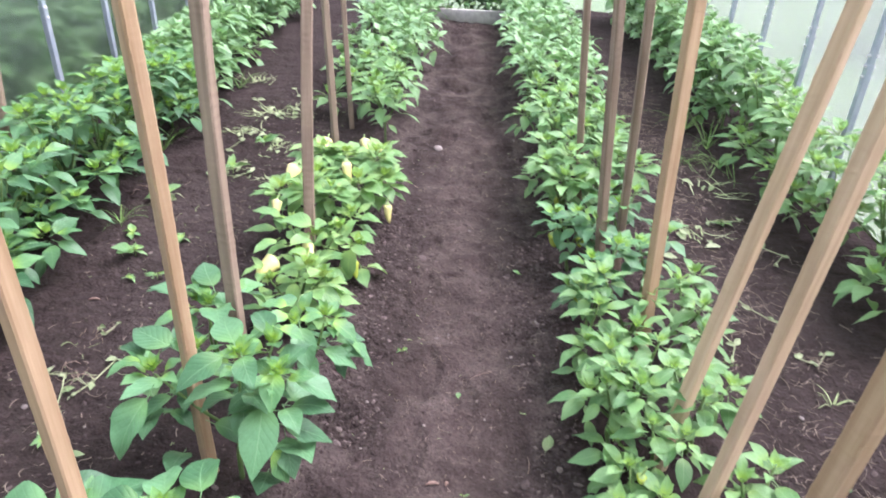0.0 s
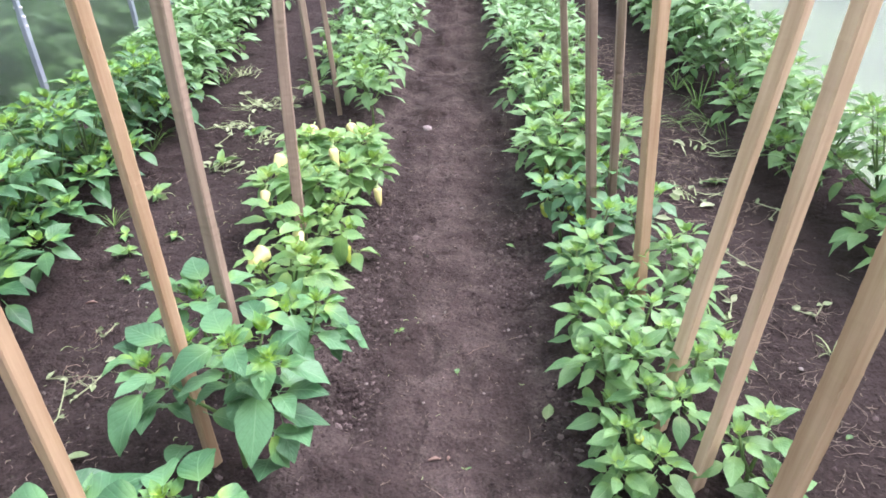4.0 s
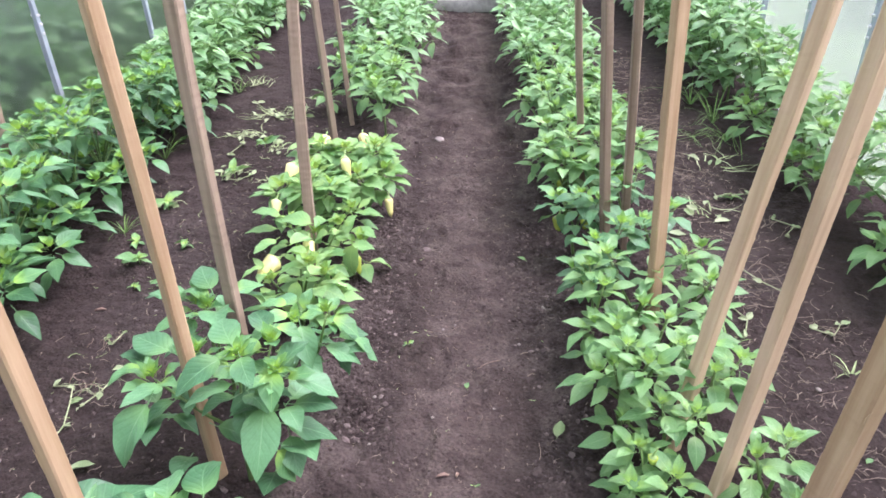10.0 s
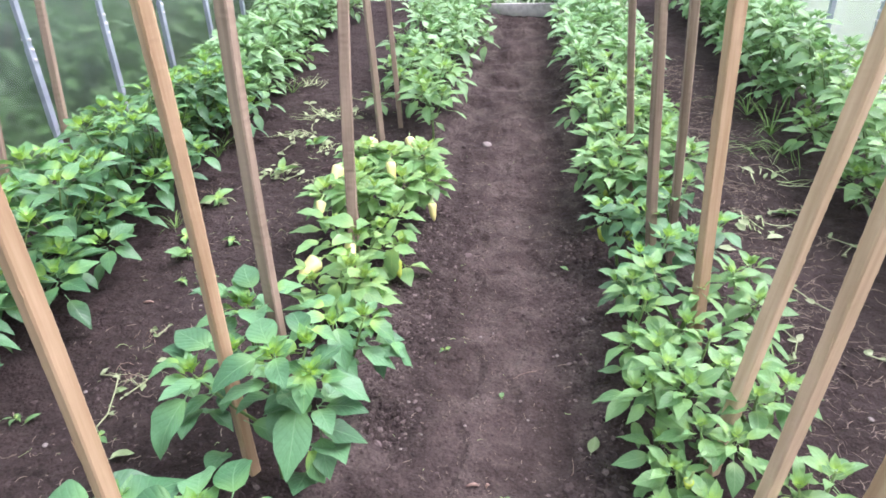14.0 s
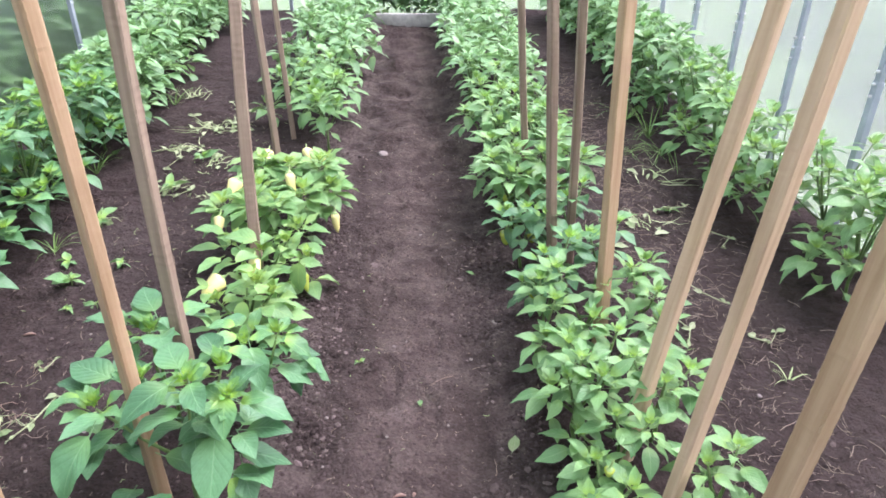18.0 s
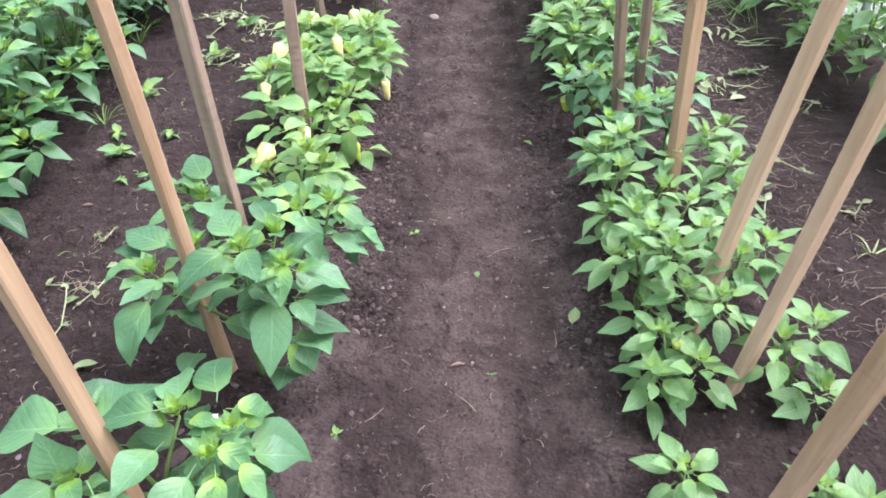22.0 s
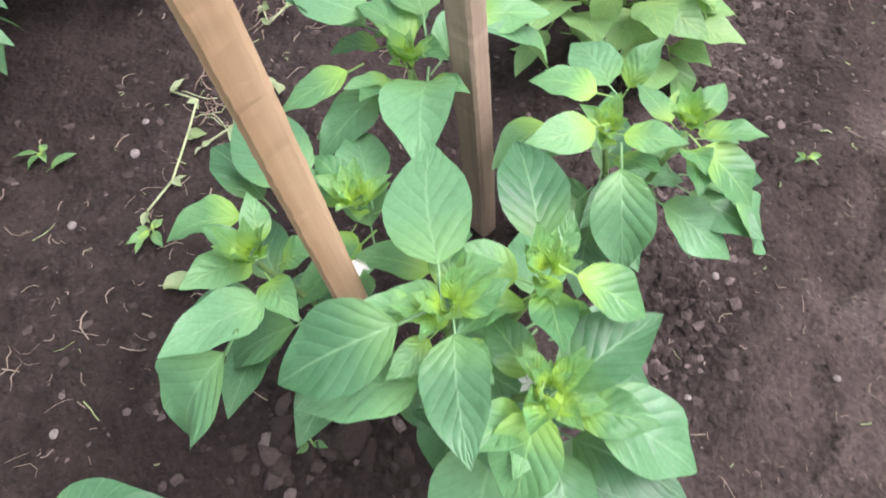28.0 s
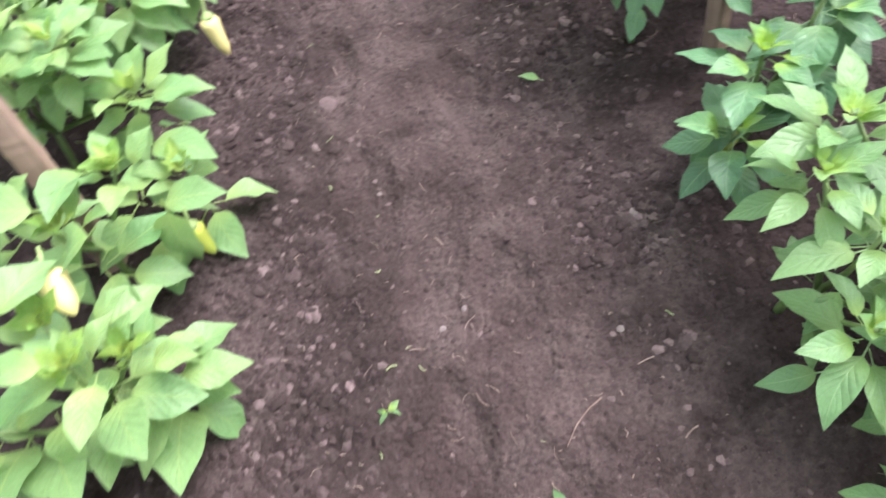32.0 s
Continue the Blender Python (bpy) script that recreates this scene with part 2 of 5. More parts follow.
def pane_material(name, haze, tint=1.0):
    """Twin-wall polycarbonate: a frosted sheet that scatters part of the light."""
    s = Mat(name, rough=0.17, spec=0.5)
    s.b.inputs["Transmission Weight"].default_value = 1.0
    s.b.inputs["IOR"].default_value = 1.2
    streak = s.noise(s.mapped(s.coord(), (4, 4, 0.6)), 1.0, 5)
    s.color(s.ramp(streak, [(0.3, (0.86 * tint, 0.9 * tint, 0.88 * tint)), (0.7, (0.97 * tint, 0.98 * tint, 0.97 * tint))]))
    milk = s.n.new("ShaderNodeBsdfTranslucent")
    milk.inputs["Color"].default_value = (0.53 * tint, 0.65 * tint, 0.575 * tint, 1)
    mixer = s.n.new("ShaderNodeMixShader")
    s.l.new(s.math("MULTIPLY", s.ramp(streak, [(0.25, (0.7, 0.7, 0.7)), (0.75, (1, 1, 1))]), haze), mixer.inputs[0])
    s.l.new(s.b.outputs[0], mixer.inputs[1])
    s.l.new(milk.outputs[0], mixer.inputs[2])
    s.l.new(mixer.outputs[0], s.n["Material Output"].inputs["Surface"])
    return s.m


SOIL, CLOD = soil_material(), clod_material()
WOOD_TAN = wood_material("tan_wood", (0.28, 0.187, 0.1), (0.45, 0.333, 0.2), (0.23, 0.15, 0.08), 0.06)
# Stake wood with a lightened colour that imitates glare on the right side.
WOOD_GLARE = wood_material("glare_paled_wood", (0.38, 0.275, 0.16), (0.57, 0.44, 0.285), (0.3, 0.21, 0.13), 0.03)
WOOD_GREY = wood_material("weathered_wood", (0.17, 0.126, 0.085), (0.33, 0.258, 0.184), (0.12, 0.092, 0.07), 0.3)
LEAF = {
    "deep": leaf_material("deep_green_leaf", (0.038, 0.14, 0.058), (0.108, 0.285, 0.128), (0.22, 0.45, 0.08), (0.2, 0.39, 0.19), through=0.17, glow=0.28),
    "mid": leaf_material("mid_green_leaf", (0.082, 0.225, 0.08), (0.17, 0.36, 0.13), (0.27, 0.46, 0.11), (0.25, 0.44, 0.2), glow=0.35),
    "lime": leaf_material("yellow_green_leaf", (0.11, 0.29, 0.1), (0.22, 0.42, 0.15), (0.29, 0.46, 0.11), (0.3, 0.48, 0.13), through=0.3),
}
# Deep leaf again with a darker colour, standing in for shade by the wall.
SHADED_LEAF = leaf_material("shaded_deep_leaf", (0.03, 0.112, 0.046), (0.088, 0.235, 0.1), (0.18, 0.4, 0.07), (0.16, 0.33, 0.15), through=0.16, glow=0.25)
YOUNG = {
    "deep": leaf_material("young_leaf", (0.1, 0.29, 0.1), (0.18, 0.4, 0.14), (0.34, 0.59, 0.045), (0.31, 0.55, 0.09), through=0.3, glow=0.9, reach=0.65),
    "mid": leaf_material("fresh_leaf", (0.13, 0.31, 0.11), (0.22, 0.43, 0.16), (0.33, 0.56, 0.08), (0.31, 0.53, 0.13), through=0.3, glow=0.85, reach=0.55),
    "lime": leaf_material("pale_young_leaf", (0.15, 0.36, 0.07), (0.27, 0.46, 0.1), (0.36, 0.52, 0.08), (0.38, 0.54, 0.14), through=0.3, glow=0.8, reach=0.45),
}
FRESH = {
    "deep": leaf_material("half_grown_leaf", (0.06, 0.2, 0.075), (0.13, 0.33, 0.13), (0.29, 0.54, 0.06), (0.25, 0.47, 0.16), through=0.23, glow=0.72, reach=0.42),
    "mid": leaf_material("half_grown_pale_leaf", (0.11, 0.275, 0.1), (0.195, 0.395, 0.15), (0.31, 0.53, 0.1), (0.28, 0.48, 0.18), through=0.25, glow=0.55, reach=0.36),
    "lime": leaf_material("half_grown_lime_leaf", (0.14, 0.335, 0.11), (0.25, 0.445, 0.15), (0.31, 0.49, 0.11), (0.31, 0.49, 0.13), through=0.3, glow=0.55, reach=0.4),
}
FOLIAGE = leaf_material("massed_leaf", (0.115, 0.275, 0.115), (0.24, 0.45, 0.21), (0.22, 0.43, 0.09), (0.22, 0.4, 0.17), islands=True)
HEDGE = leaf_material("hedge_leaf", (0.055, 0.15, 0.045), (0.14, 0.31, 0.1), (0.12, 0.27, 0.08), (0.12, 0.26, 0.09), islands=True)
STEM = plain_material("green_stem", (0.06, 0.13, 0.03), (0.12, 0.22, 0.06), 0.5, 30)
STALK = plain_material("pale_stalk", (0.17, 0.3, 0.09), (0.26, 0.4, 0.14), 0.5, 30)
PALE_PEPPER = plain_material("pale_yellow_pepper", (0.6, 0.57, 0.17), (0.72, 0.68, 0.3), 0.25, 9, 0.6, 0.03)
GREEN_PEPPER = plain_material("green_pepper", (0.26, 0.4, 0.05), (0.4, 0.5, 0.08), 0.22, 9, 0.6, 0.03)
PETAL = plain_material("white_petal", (0.74, 0.76, 0.7), (0.82, 0.83, 0.78), 0.6, 30)
PALE_STRAW = plain_material("pale_dry_root", (0.14, 0.11, 0.082), (0.31, 0.26, 0.2), 0.8, 30)
STRAW = plain_material("dry_straw", (0.14, 0.1, 0.07), (0.33, 0.26, 0.2), 0.8, 30)
WILT = plain_material("wilted_weed", (0.2, 0.3, 0.12), (0.36, 0.46, 0.22), 0.7, 30)
GRASS = plain_material("grass_blade", (0.07, 0.17, 0.03), (0.15, 0.29, 0.07), 0.55, 20)
PEBBLE = plain_material("pale_pebble", (0.13, 0.115, 0.1), (0.24, 0.22, 0.195), 0.8, 60)
BARK = plain_material("red_bark_chip", (0.16, 0.1, 0.075), (0.3, 0.215, 0.165), 0.8, 60)
ZINC = plain_material("galvanised_steel", (0.27, 0.33, 0.37), (0.4, 0.46, 0.5), 0.5, 14, 0.5, 0.1, 0.4)
PANE = pane_material("hazy_polycarbonate", 0.2)
MILKPANE = pane_material("milky_polycarbonate", 0.3, 0.72)
ROOFPANE = pane_material("roof_polycarbonate", 0.5)
SLAB = plain_material("grey_board", (0.3, 0.3, 0.28), (0.48, 0.48, 0.45), 0.85, 20)
LAWN = plain_material("lawn", (0.055, 0.125, 0.028), (0.12, 0.23, 0.06), 0.9, 3, 0.2, 0.6)
BOLT = plain_material("bright_bolt", (0.6, 0.6, 0.6), (0.75, 0.75, 0.75), 0.35, 30, 0.5, 0.05, 0.8)
BARKWOOD = plain_material("shrub_bark", (0.09, 0.06, 0.04), (0.17, 0.12, 0.08), 0.9, 20)


# ---------------------------------------------------------------- builders
def part(name, bm, material, parent=None, label="", smooth=True):
    """Links a bmesh as one mesh object under a thing or a part."""
    me = bpy.data.meshes.new(name)
    bm.to_mesh(me)
    bm.free()
    me.materials.append(material)
    for p in me.polygons:
        p.use_smooth = smooth
    ob = new(name, me)
    ob.parent = parent
    return tagged(ob, label)


def empty(name, at, label, category, group="", turn=0.0):
    ob = new(name)
    ob.matrix_basis = pose(*at, 0, 0, turn)
    ob.empty_display_size = 0.05
    return tagged(ob, label, category, group)


def tube(bm, points, radii, sides=6):
    """A bent tapering tube along points."""
    rings = []
    for n, (p, r) in enumerate(zip(points, radii)):
        p = Vector(p)
        way = (Vector(points[min(n + 1, len(points) - 1)]) - Vector(points[max(n - 1, 0)])).normalized()
        side = way.orthogonal().normalized()
        other = way.cross(side)
        rings.append([bm.verts.new(p + r * (math.cos(a) * side + math.sin(a) * other)) for a in (2 * math.pi * k / sides for k in range(sides))])
    for a, b in zip(rings, rings[1:]):
        # pick the offset that keeps the tube from twisting
        off = min(range(sides), key=lambda o: sum((a[k].co - b[(k + o) % sides].co).length for k in range(sides)))
        for k in range(sides):
            bm.faces.new((a[k], a[(k + 1) % sides], b[(k + 1 + off) % sides], b[(k + off) % sides]))
    bm.faces.new(rings[0][::-1])
    bm.faces.new(rings[-1])
    return bm


def box(bm, lo, hi, bevel=0.0):
    made = bmesh.ops.create_cube(bm, size=1.0)["verts"]
    for v in made:
        v.co = Vector(lo) + Vector(((v.co.x + 0.5) * (hi[0] - lo[0]), (v.co.y + 0.5) * (hi[1] - lo[1]), (v.co.z + 0.5) * (hi[2] - lo[2])))
    if bevel:
        edges = list({e for v in made for e in v.link_edges})
        bmesh.ops.bevel(bm, geom=edges, offset=bevel, segments=2, profile=0.5, affect="EDGES")
    return bm


def fbm(x, y, cell, seed, octaves=3):
    """Smooth value noise on arrays, about -1 to 1."""
    total, amp = np.zeros_like(x), 1.0
    for o in range(octaves):
        u, v = x / cell + 31.7 * o, y / cell + 17.3 * o
        i, j = np.floor(u), np.floor(v)
        fu, fv = u - i, v - j
        fu, fv = fu * fu * (3 - 2 * fu), fv * fv * (3 - 2 * fv)

        def h(a, b):
            s = np.sin(a * 127.1 + b * 311.7 + seed * 74.7) * 43758.5453
            return (s - np.floor(s)) * 2 - 1

        total += amp * ((h(i, j) * (1 - fu) + h(i + 1, j) * fu) * (1 - fv) + (h(i, j + 1) * (1 - fu) + h(i + 1, j + 1) * fu) * fv)
        amp, cell = amp * 0.5, cell / 2
    return total


def lie(x, y):
    """Height of the soil: a trodden path between two low beds."""
    x, y = np.asarray(x, float), np.asarray(y, float)
    off = np.abs(x - 0.06 - 0.05 * np.sin(y * 0.9))
    t = np.clip((off - 0.24) / 0.3, 0, 1)
    bed = 0.05 * t * t * (3 - 2 * t)
    loose = 0.2 + 0.65 * np.clip((off - 0.16) / 0.12, 0, 1)
    rim = np.exp(-((off - 0.38) / 0.1) ** 2)
    rough = 0.010 * fbm(x, y, 0.5, 1, 2) + loose * (0.011 * fbm(x, y, 0.1, 2, 3) + 0.012 * np.abs(fbm(x, y, 0.045, 3, 2)))
    scuff = (1 - t) * (0.018 * fbm(x * 0.6, y, 0.15, 5, 3) + 0.003 * fbm(x, y, 0.05, 6, 2))
    ruts = (1 - t) * np.clip((y - 2.6) / 1.5, 0, 1) * 0.048 * fbm(x * 0.45, y, 0.15, 12, 2)
    return bed + rough + scuff + ruts + (1 - t) * trodden(x, y) + rim * 0.010 * np.abs(fbm(x, y, 0.06, 4, 2))


PRINTS = [(0.06 + (0.095 if k % 2 else -0.085) + 0.03 * math.sin(k * 2.3), 0.45 + 0.21 * k + 0.04 * math.sin(k * 1.7), 0.2 * math.sin(k * 3.1)) for k in range(38)]
PRINT_X, PRINT_Y, PRINT_A = (np.array(one) for one in zip(*PRINTS))


def trodden(x, y):
    """Shallow shoe prints along the path, each with a low raised edge at its toe."""
    dx, dy = x[..., None] - PRINT_X, y[..., None] - PRINT_Y
    u = (dx * np.cos(PRINT_A) + dy * np.sin(PRINT_A)) / (0.046 + 0.008 * np.sin(dy * 25))
    v = (dy * np.cos(PRINT_A) - dx * np.sin(PRINT_A)) / 0.135
    r = np.sqrt(u * u + v * v)
    dent = -0.012 * np.clip((1.15 - r) / 0.32, 0, 1) + 0.009 * np.exp(-((r - 1.16) / 0.14) ** 2) * (0.4 + 0.6 * (v > 0))
    return dent.sum(-1)


def low(x, y):
    return float(lie(x, y))


# ---------------------------------------------------------------- leaf meshes
def leaf_arrays(rng, wide, fold, droop, wave, stalk=0.22):
    """Vertices, faces and uv of a leaf one unit long along +y, with its stalk behind the origin."""
    cols, rows = (-1, -0.55, 0, 0.55, 1), 13
    verts, uvs, faces = [], [], []
    lean = rng.uniform(-0.06, 0.06)
    for r in range(rows):
        s = r / (rows - 1)
        half = wide / 2 * max(0.0, math.sin(math.pi * s ** 0.72)) ** 0.8 * (1 - 0.4 * max(0.0, s - 0.62) / 0.38) + 0.01
        if r == rows - 1:
            half = 0.004
        ripple = wave * math.sin(s * 8 + lean * 40)
        for u in cols:
            x = u * half + lean * math.sin(math.pi * s)
            z = fold * abs(u) ** 1.3 * half + droop * 2.2 * s * (1 - s) + ripple * abs(u) * half * (1 if u > 0 else -0.8)
            z += 0.13 * max(0.0, abs(u) - 0.5) * half * math.sin(s * 15 + lean * 90 + u)
            verts.append((x, s, z))
            uvs.append((u * 0.5 + 0.5, s))
    for r in range(rows - 1):
        for c in range(4):
            a = r * 5 + c
            faces.append((a, a + 1, a + 6, a + 5))
    n = len(verts)
    for s, rad in ((0.02, 0.016), (-stalk * 0.5, 0.013), (-stalk, 0.015)):
        for k in range(3):
            a = 2 * math.pi * k / 3 + 0.5
            verts.append((rad * math.cos(a), s, rad * math.sin(a) - 0.012 - 0.25 * (s - 0.02) ** 2))
            uvs.append((0.5, 0.0))
    for r in range(2):
        for k in range(3):
            a, b = n + r * 3 + k, n + r * 3 + (k + 1) % 3
            faces.append((a, b, b + 3, a + 3))
    return np.array(verts), faces, uvs


def mesh_from(name, verts, faces, uvs, material):
    me = bpy.data.meshes.new(name)
    me.from_pydata([tuple(v) for v in verts], [], faces)
    layer = me.uv_layers.new(name="uv")
    flat = np.array(uvs)[np.array([i for f in faces for i in f])]
    layer.data.foreach_set("uv", flat.ravel())
    me.materials.append(material)
    me.polygons.foreach_set("use_smooth", [True] * len(me.polygons))
    me.update()
    return me


leaf_rng = random.Random(11)
OLD_SHAPES = [leaf_arrays(leaf_rng, leaf_rng.uniform(0.54, 0.67), leaf_rng.uniform(0.05, 0.4), leaf_rng.uniform(0.06, 0.2), leaf_rng.uniform(0.05, 0.16)) for _ in range(8)]
NARROW_SHAPES = [leaf_arrays(leaf_rng, leaf_rng.uniform(0.42, 0.54), leaf_rng.uniform(0.08, 0.45), leaf_rng.uniform(0.06, 0.24), leaf_rng.uniform(0.05, 0.14)) for _ in range(8)]
YOUNG_SHAPES = [leaf_arrays(leaf_rng, leaf_rng.uniform(0.46, 0.6), leaf_rng.uniform(0.2, 0.6), leaf_rng.uniform(-0.05, 0.12), leaf_rng.uniform(0.1, 0.2), 0.12) for _ in range(4)]
BROAD_SHAPES = [leaf_arrays(leaf_rng, leaf_rng.uniform(0.62, 0.74), leaf_rng.uniform(0.1, 0.4), leaf_rng.uniform(0.1, 0.22), leaf_rng.uniform(0.08, 0.18)) for _ in range(6)]
SHADED_MESH = [mesh_from("leaf", *s, SHADED_LEAF) for s in NARROW_SHAPES]
BROAD_MESH = {"deep": [mesh_from("leaf", *s, LEAF["deep"]) for s in BROAD_SHAPES]}
OLD_MESH = {k: [mesh_from("leaf", *s, LEAF[k]) for s in (NARROW_SHAPES if k == "mid" else OLD_SHAPES)] for k in LEAF}
FRESH_MESH = {k: [mesh_from("leaf", *s, FRESH[k]) for s in (NARROW_SHAPES if k == "mid" else OLD_SHAPES)] for k in FRESH}
YOUNG_MESH = {k: [mesh_from("young_leaf", *s, YOUNG[k]) for s in YOUNG_SHAPES] for k in YOUNG}


def leaf_matrix(base, tip, roll=0.0):
    """A leaf's pose from its base to its tip, with its upper face up."""
    base, way = Vector(base), Vector(tip) - Vector(base)
    length = max(way.length, 0.01)
    y = way / length
    side = y.cross(Vector((0, 0, 1)))
    if side.length < 0.05:
        side = Vector((1, 0, 0))
    side.normalize()
    up = side.cross(y)
    m = Matrix((side, y, up)).transposed().to_4x4()
    return Matrix.Translation(base) @ m @ Matrix.Rotation(roll, 4, "Y") @ Matrix.Scale(length, 4)


def put_leaf(plant, mesh, m, name="leaf"):
    ob = new(name, mesh)
    ob.parent = plant
    ob.matrix_basis = m
    return ob


def whorl(rng, at, size, dense=1.0):
    """Leaves round a shoot tip: (ring, base, tip, roll), the tip's young leaves first."""
    at, out, turn = Vector(at), [], rng.uniform(0, 6.28)
    for ring, (count, lo, hi, up_lo, up_hi, drop) in enumerate(((6, 0.28, 0.5, 25, 70, 0.0), (4, 0.6, 0.85, 0, 30, 0.012), (5, 0.85, 1.1, -32, 4, 0.035), (3, 0.7, 1.0, -55, -20, 0.09))):
        for _ in range(max(2, round(count * (dense if ring else 1)))):
            turn += radians(137.5) + rng.uniform(-0.35, 0.35)
            length = size * rng.uniform(lo, hi)
            up = radians(rng.uniform(up_lo, up_hi))
            flat = Vector((math.cos(turn), math.sin(turn), 0))
            base = at + flat * (0.006 + size * 0.22 * (ring > 0)) - Vector((0, 0, drop * rng.uniform(0.6, 1.4)))
            out.append((ring, base, base + length * (flat * math.cos(up) + Vector((0, 0, math.sin(up)))), rng.uniform(-0.35, 0.35)))
    return out


def stems(bm, root, tips, rng):
    """A main stem that forks towards the shoot tips."""
    mean = sum((Vector(t) for t in tips), Vector()) / len(tips)
    fork = Vector((root[0] * 0.6 + mean.x * 0.4, root[1] * 0.6 + mean.y * 0.4, mean.z * 0.42))
    bend = (Vector(root) + fork) / 2 + Vector((rng.uniform(-0.012, 0.012), rng.uniform(-0.012, 0.012), 0))
    tube(bm, [root, bend, fork], (0.0075, 0.0065, 0.006))
    for t in tips:
        t = Vector(t)
        knee = fork.lerp(t, 0.5) + Vector((rng.uniform(-0.01, 0.01), rng.uniform(-0.01, 0.01), -0.012))
        tube(bm, [fork, knee, t], (0.0055, 0.0042, 0.003), 5)
    return bm


def flower(plant, at):
    bm = bmesh.new()
    for k in range(6):
        a = 2 * math.pi * k / 6
        flat, side = Vector((math.cos(a), math.sin(a), 0)), Vector((-math.sin(a), math.cos(a), 0))
        p = Vector(at)
        bm.faces.new([bm.verts.new(q) for q in (p, p + flat * 0.006 + side * 0.003 + Vector((0, 0, 0.001)), p + flat * 0.011 + Vector((0, 0, -0.002)), p + flat * 0.006 - side * 0.003 + Vector((0, 0, 0.001)))])
    return part("flower", bm, PETAL, plant, "small white pepper flower")


def pepper(plant, at, length, width, material, label, tilt=0.0, turn=0.0):
    """A blunt conical pepper with shallow lobes and a green cap, hanging from a short stalk."""
    bm = bmesh.new()
    rows, sides = 12, 15
    grid = []
    for r in range(rows):
        s = r / (rows - 1)
        rad = width / 2 * max(0.12, min(1.0, (s * 6) ** 0.5)) * (1 - 0.5 * s) * (1 - max(0, s - 0.7) ** 2 * 9) * 1.12
        lobe = 0.08 * (1 - s)
        grid.append([bm.verts.new((rad * (1 + lobe * math.cos(3 * a)) * math.cos(a) + 0.1 * length * s * s, rad * (1 + lobe * math.cos(3 * a)) * math.sin(a), -s * length)) for a in (2 * math.pi * k / sides for k in range(sides))])
    for a, b in zip(grid, grid[1:]):
        for k in range(sides):
            bm.faces.new((a[k], b[k], b[(k + 1) % sides], a[(k + 1) % sides]))
    bm.faces.new(grid[0])
    bm.faces.new(grid[-1][::-1])
    ob = part("pepper_fruit", bm, material, plant, label)
    ob.matrix_basis = pose(*at, tilt, 0, turn)
    bm = bmesh.new()
    tube(bm, [(0, 0, -0.09 * length), (0, 0, -0.03 * length), (0, 0, 0.003), (0.002, 0, 0.012), (0.006, 0, 0.03)], (width * 0.4, width * 0.3, width * 0.12, 0.003, 0.0025), 8)
    part("fruit_stalk", bm, STALK, ob)
    return ob


def pepper_plant(seed, x, y, tips, size, kind, label, group, dense=1.0, joined=False, z=None):
    """A pepper plant at (x, y); tips are the places of its shoot tips from its foot."""
    rng = random.Random(seed)
    at = (x, y, low(x, y) - 0.004 if z is None else z)
    plant = empty("pepper_plant", at, label, "plant", group)
    bm = bmesh.new()
    stems(bm, (0, 0, -0.01), tips, rng)
    part("stem", bm, STEM, plant)
    leaves = [one for t in tips for one in whorl(rng, t, size * rng.uniform(0.88, 1.1), dense)]
    mean = sum((Vector(t) for t in tips), Vector()) / len(tips)
    for _ in range(int(5 * dense)):
        a, h = rng.uniform(0, 6.28), rng.uniform(0.3, 0.75)
        flat = Vector((math.cos(a), math.sin(a), 0))
        base = Vector((mean.x * h, mean.y * h, mean.z * h)) + flat * rng.uniform(0.02, 0.05)
        leaves.append((3, base, base + size * rng.uniform(0.6, 0.95) * (flat * 0.8 + Vector((0, 0, rng.uniform(-0.6, -0.1)))), 0.0))
    if joined:
        massed(plant, [(rng.choice(NARROW_SHAPES if ring else YOUNG_SHAPES), leaf_matrix(b, t, r)) for ring, b, t, r in leaves], FOLIAGE)
        return plant
    for ring, b, t, r in leaves:
        # Lower leaves of "dark" plants have shade painted into their colour.
        put_leaf(plant, rng.choice(SHADED_MESH if kind == "dark" and ring > 1 else (YOUNG_MESH, FRESH_MESH, OLD_MESH, OLD_MESH)[ring]["deep" if kind == "dark" else kind]), leaf_matrix(b, t, r))
    return plant


def massed(plant, items, material, name="foliage"):
    """Many leaves as one mesh."""
    verts, faces, uvs, n = [], [], [], 0
    for (v, f, u), m in items:
        m = np.array(m)
        verts.append(v @ m[:3, :3].T + m[:3, 3])
        faces += [tuple(i + n for i in one) for one in f]
        uvs += u
        n += len(v)
    ob = new(name, mesh_from(name, np.concatenate(verts), faces, uvs, material))
    ob.parent = plant
    return tagged(ob, kind="stuff")


# ---------------------------------------------------------------- ground
def steps(marks):
    """Grid lines from (start, spacing) marks; the last mark only ends the run."""
    out = []
    for (a, step), (b, _) in zip(marks, marks[1:]):
        out += list(np.linspace(a, b, max(1, round((b - a) / step)), endpoint=False))
    return np.array(out + [marks[-1][0]])


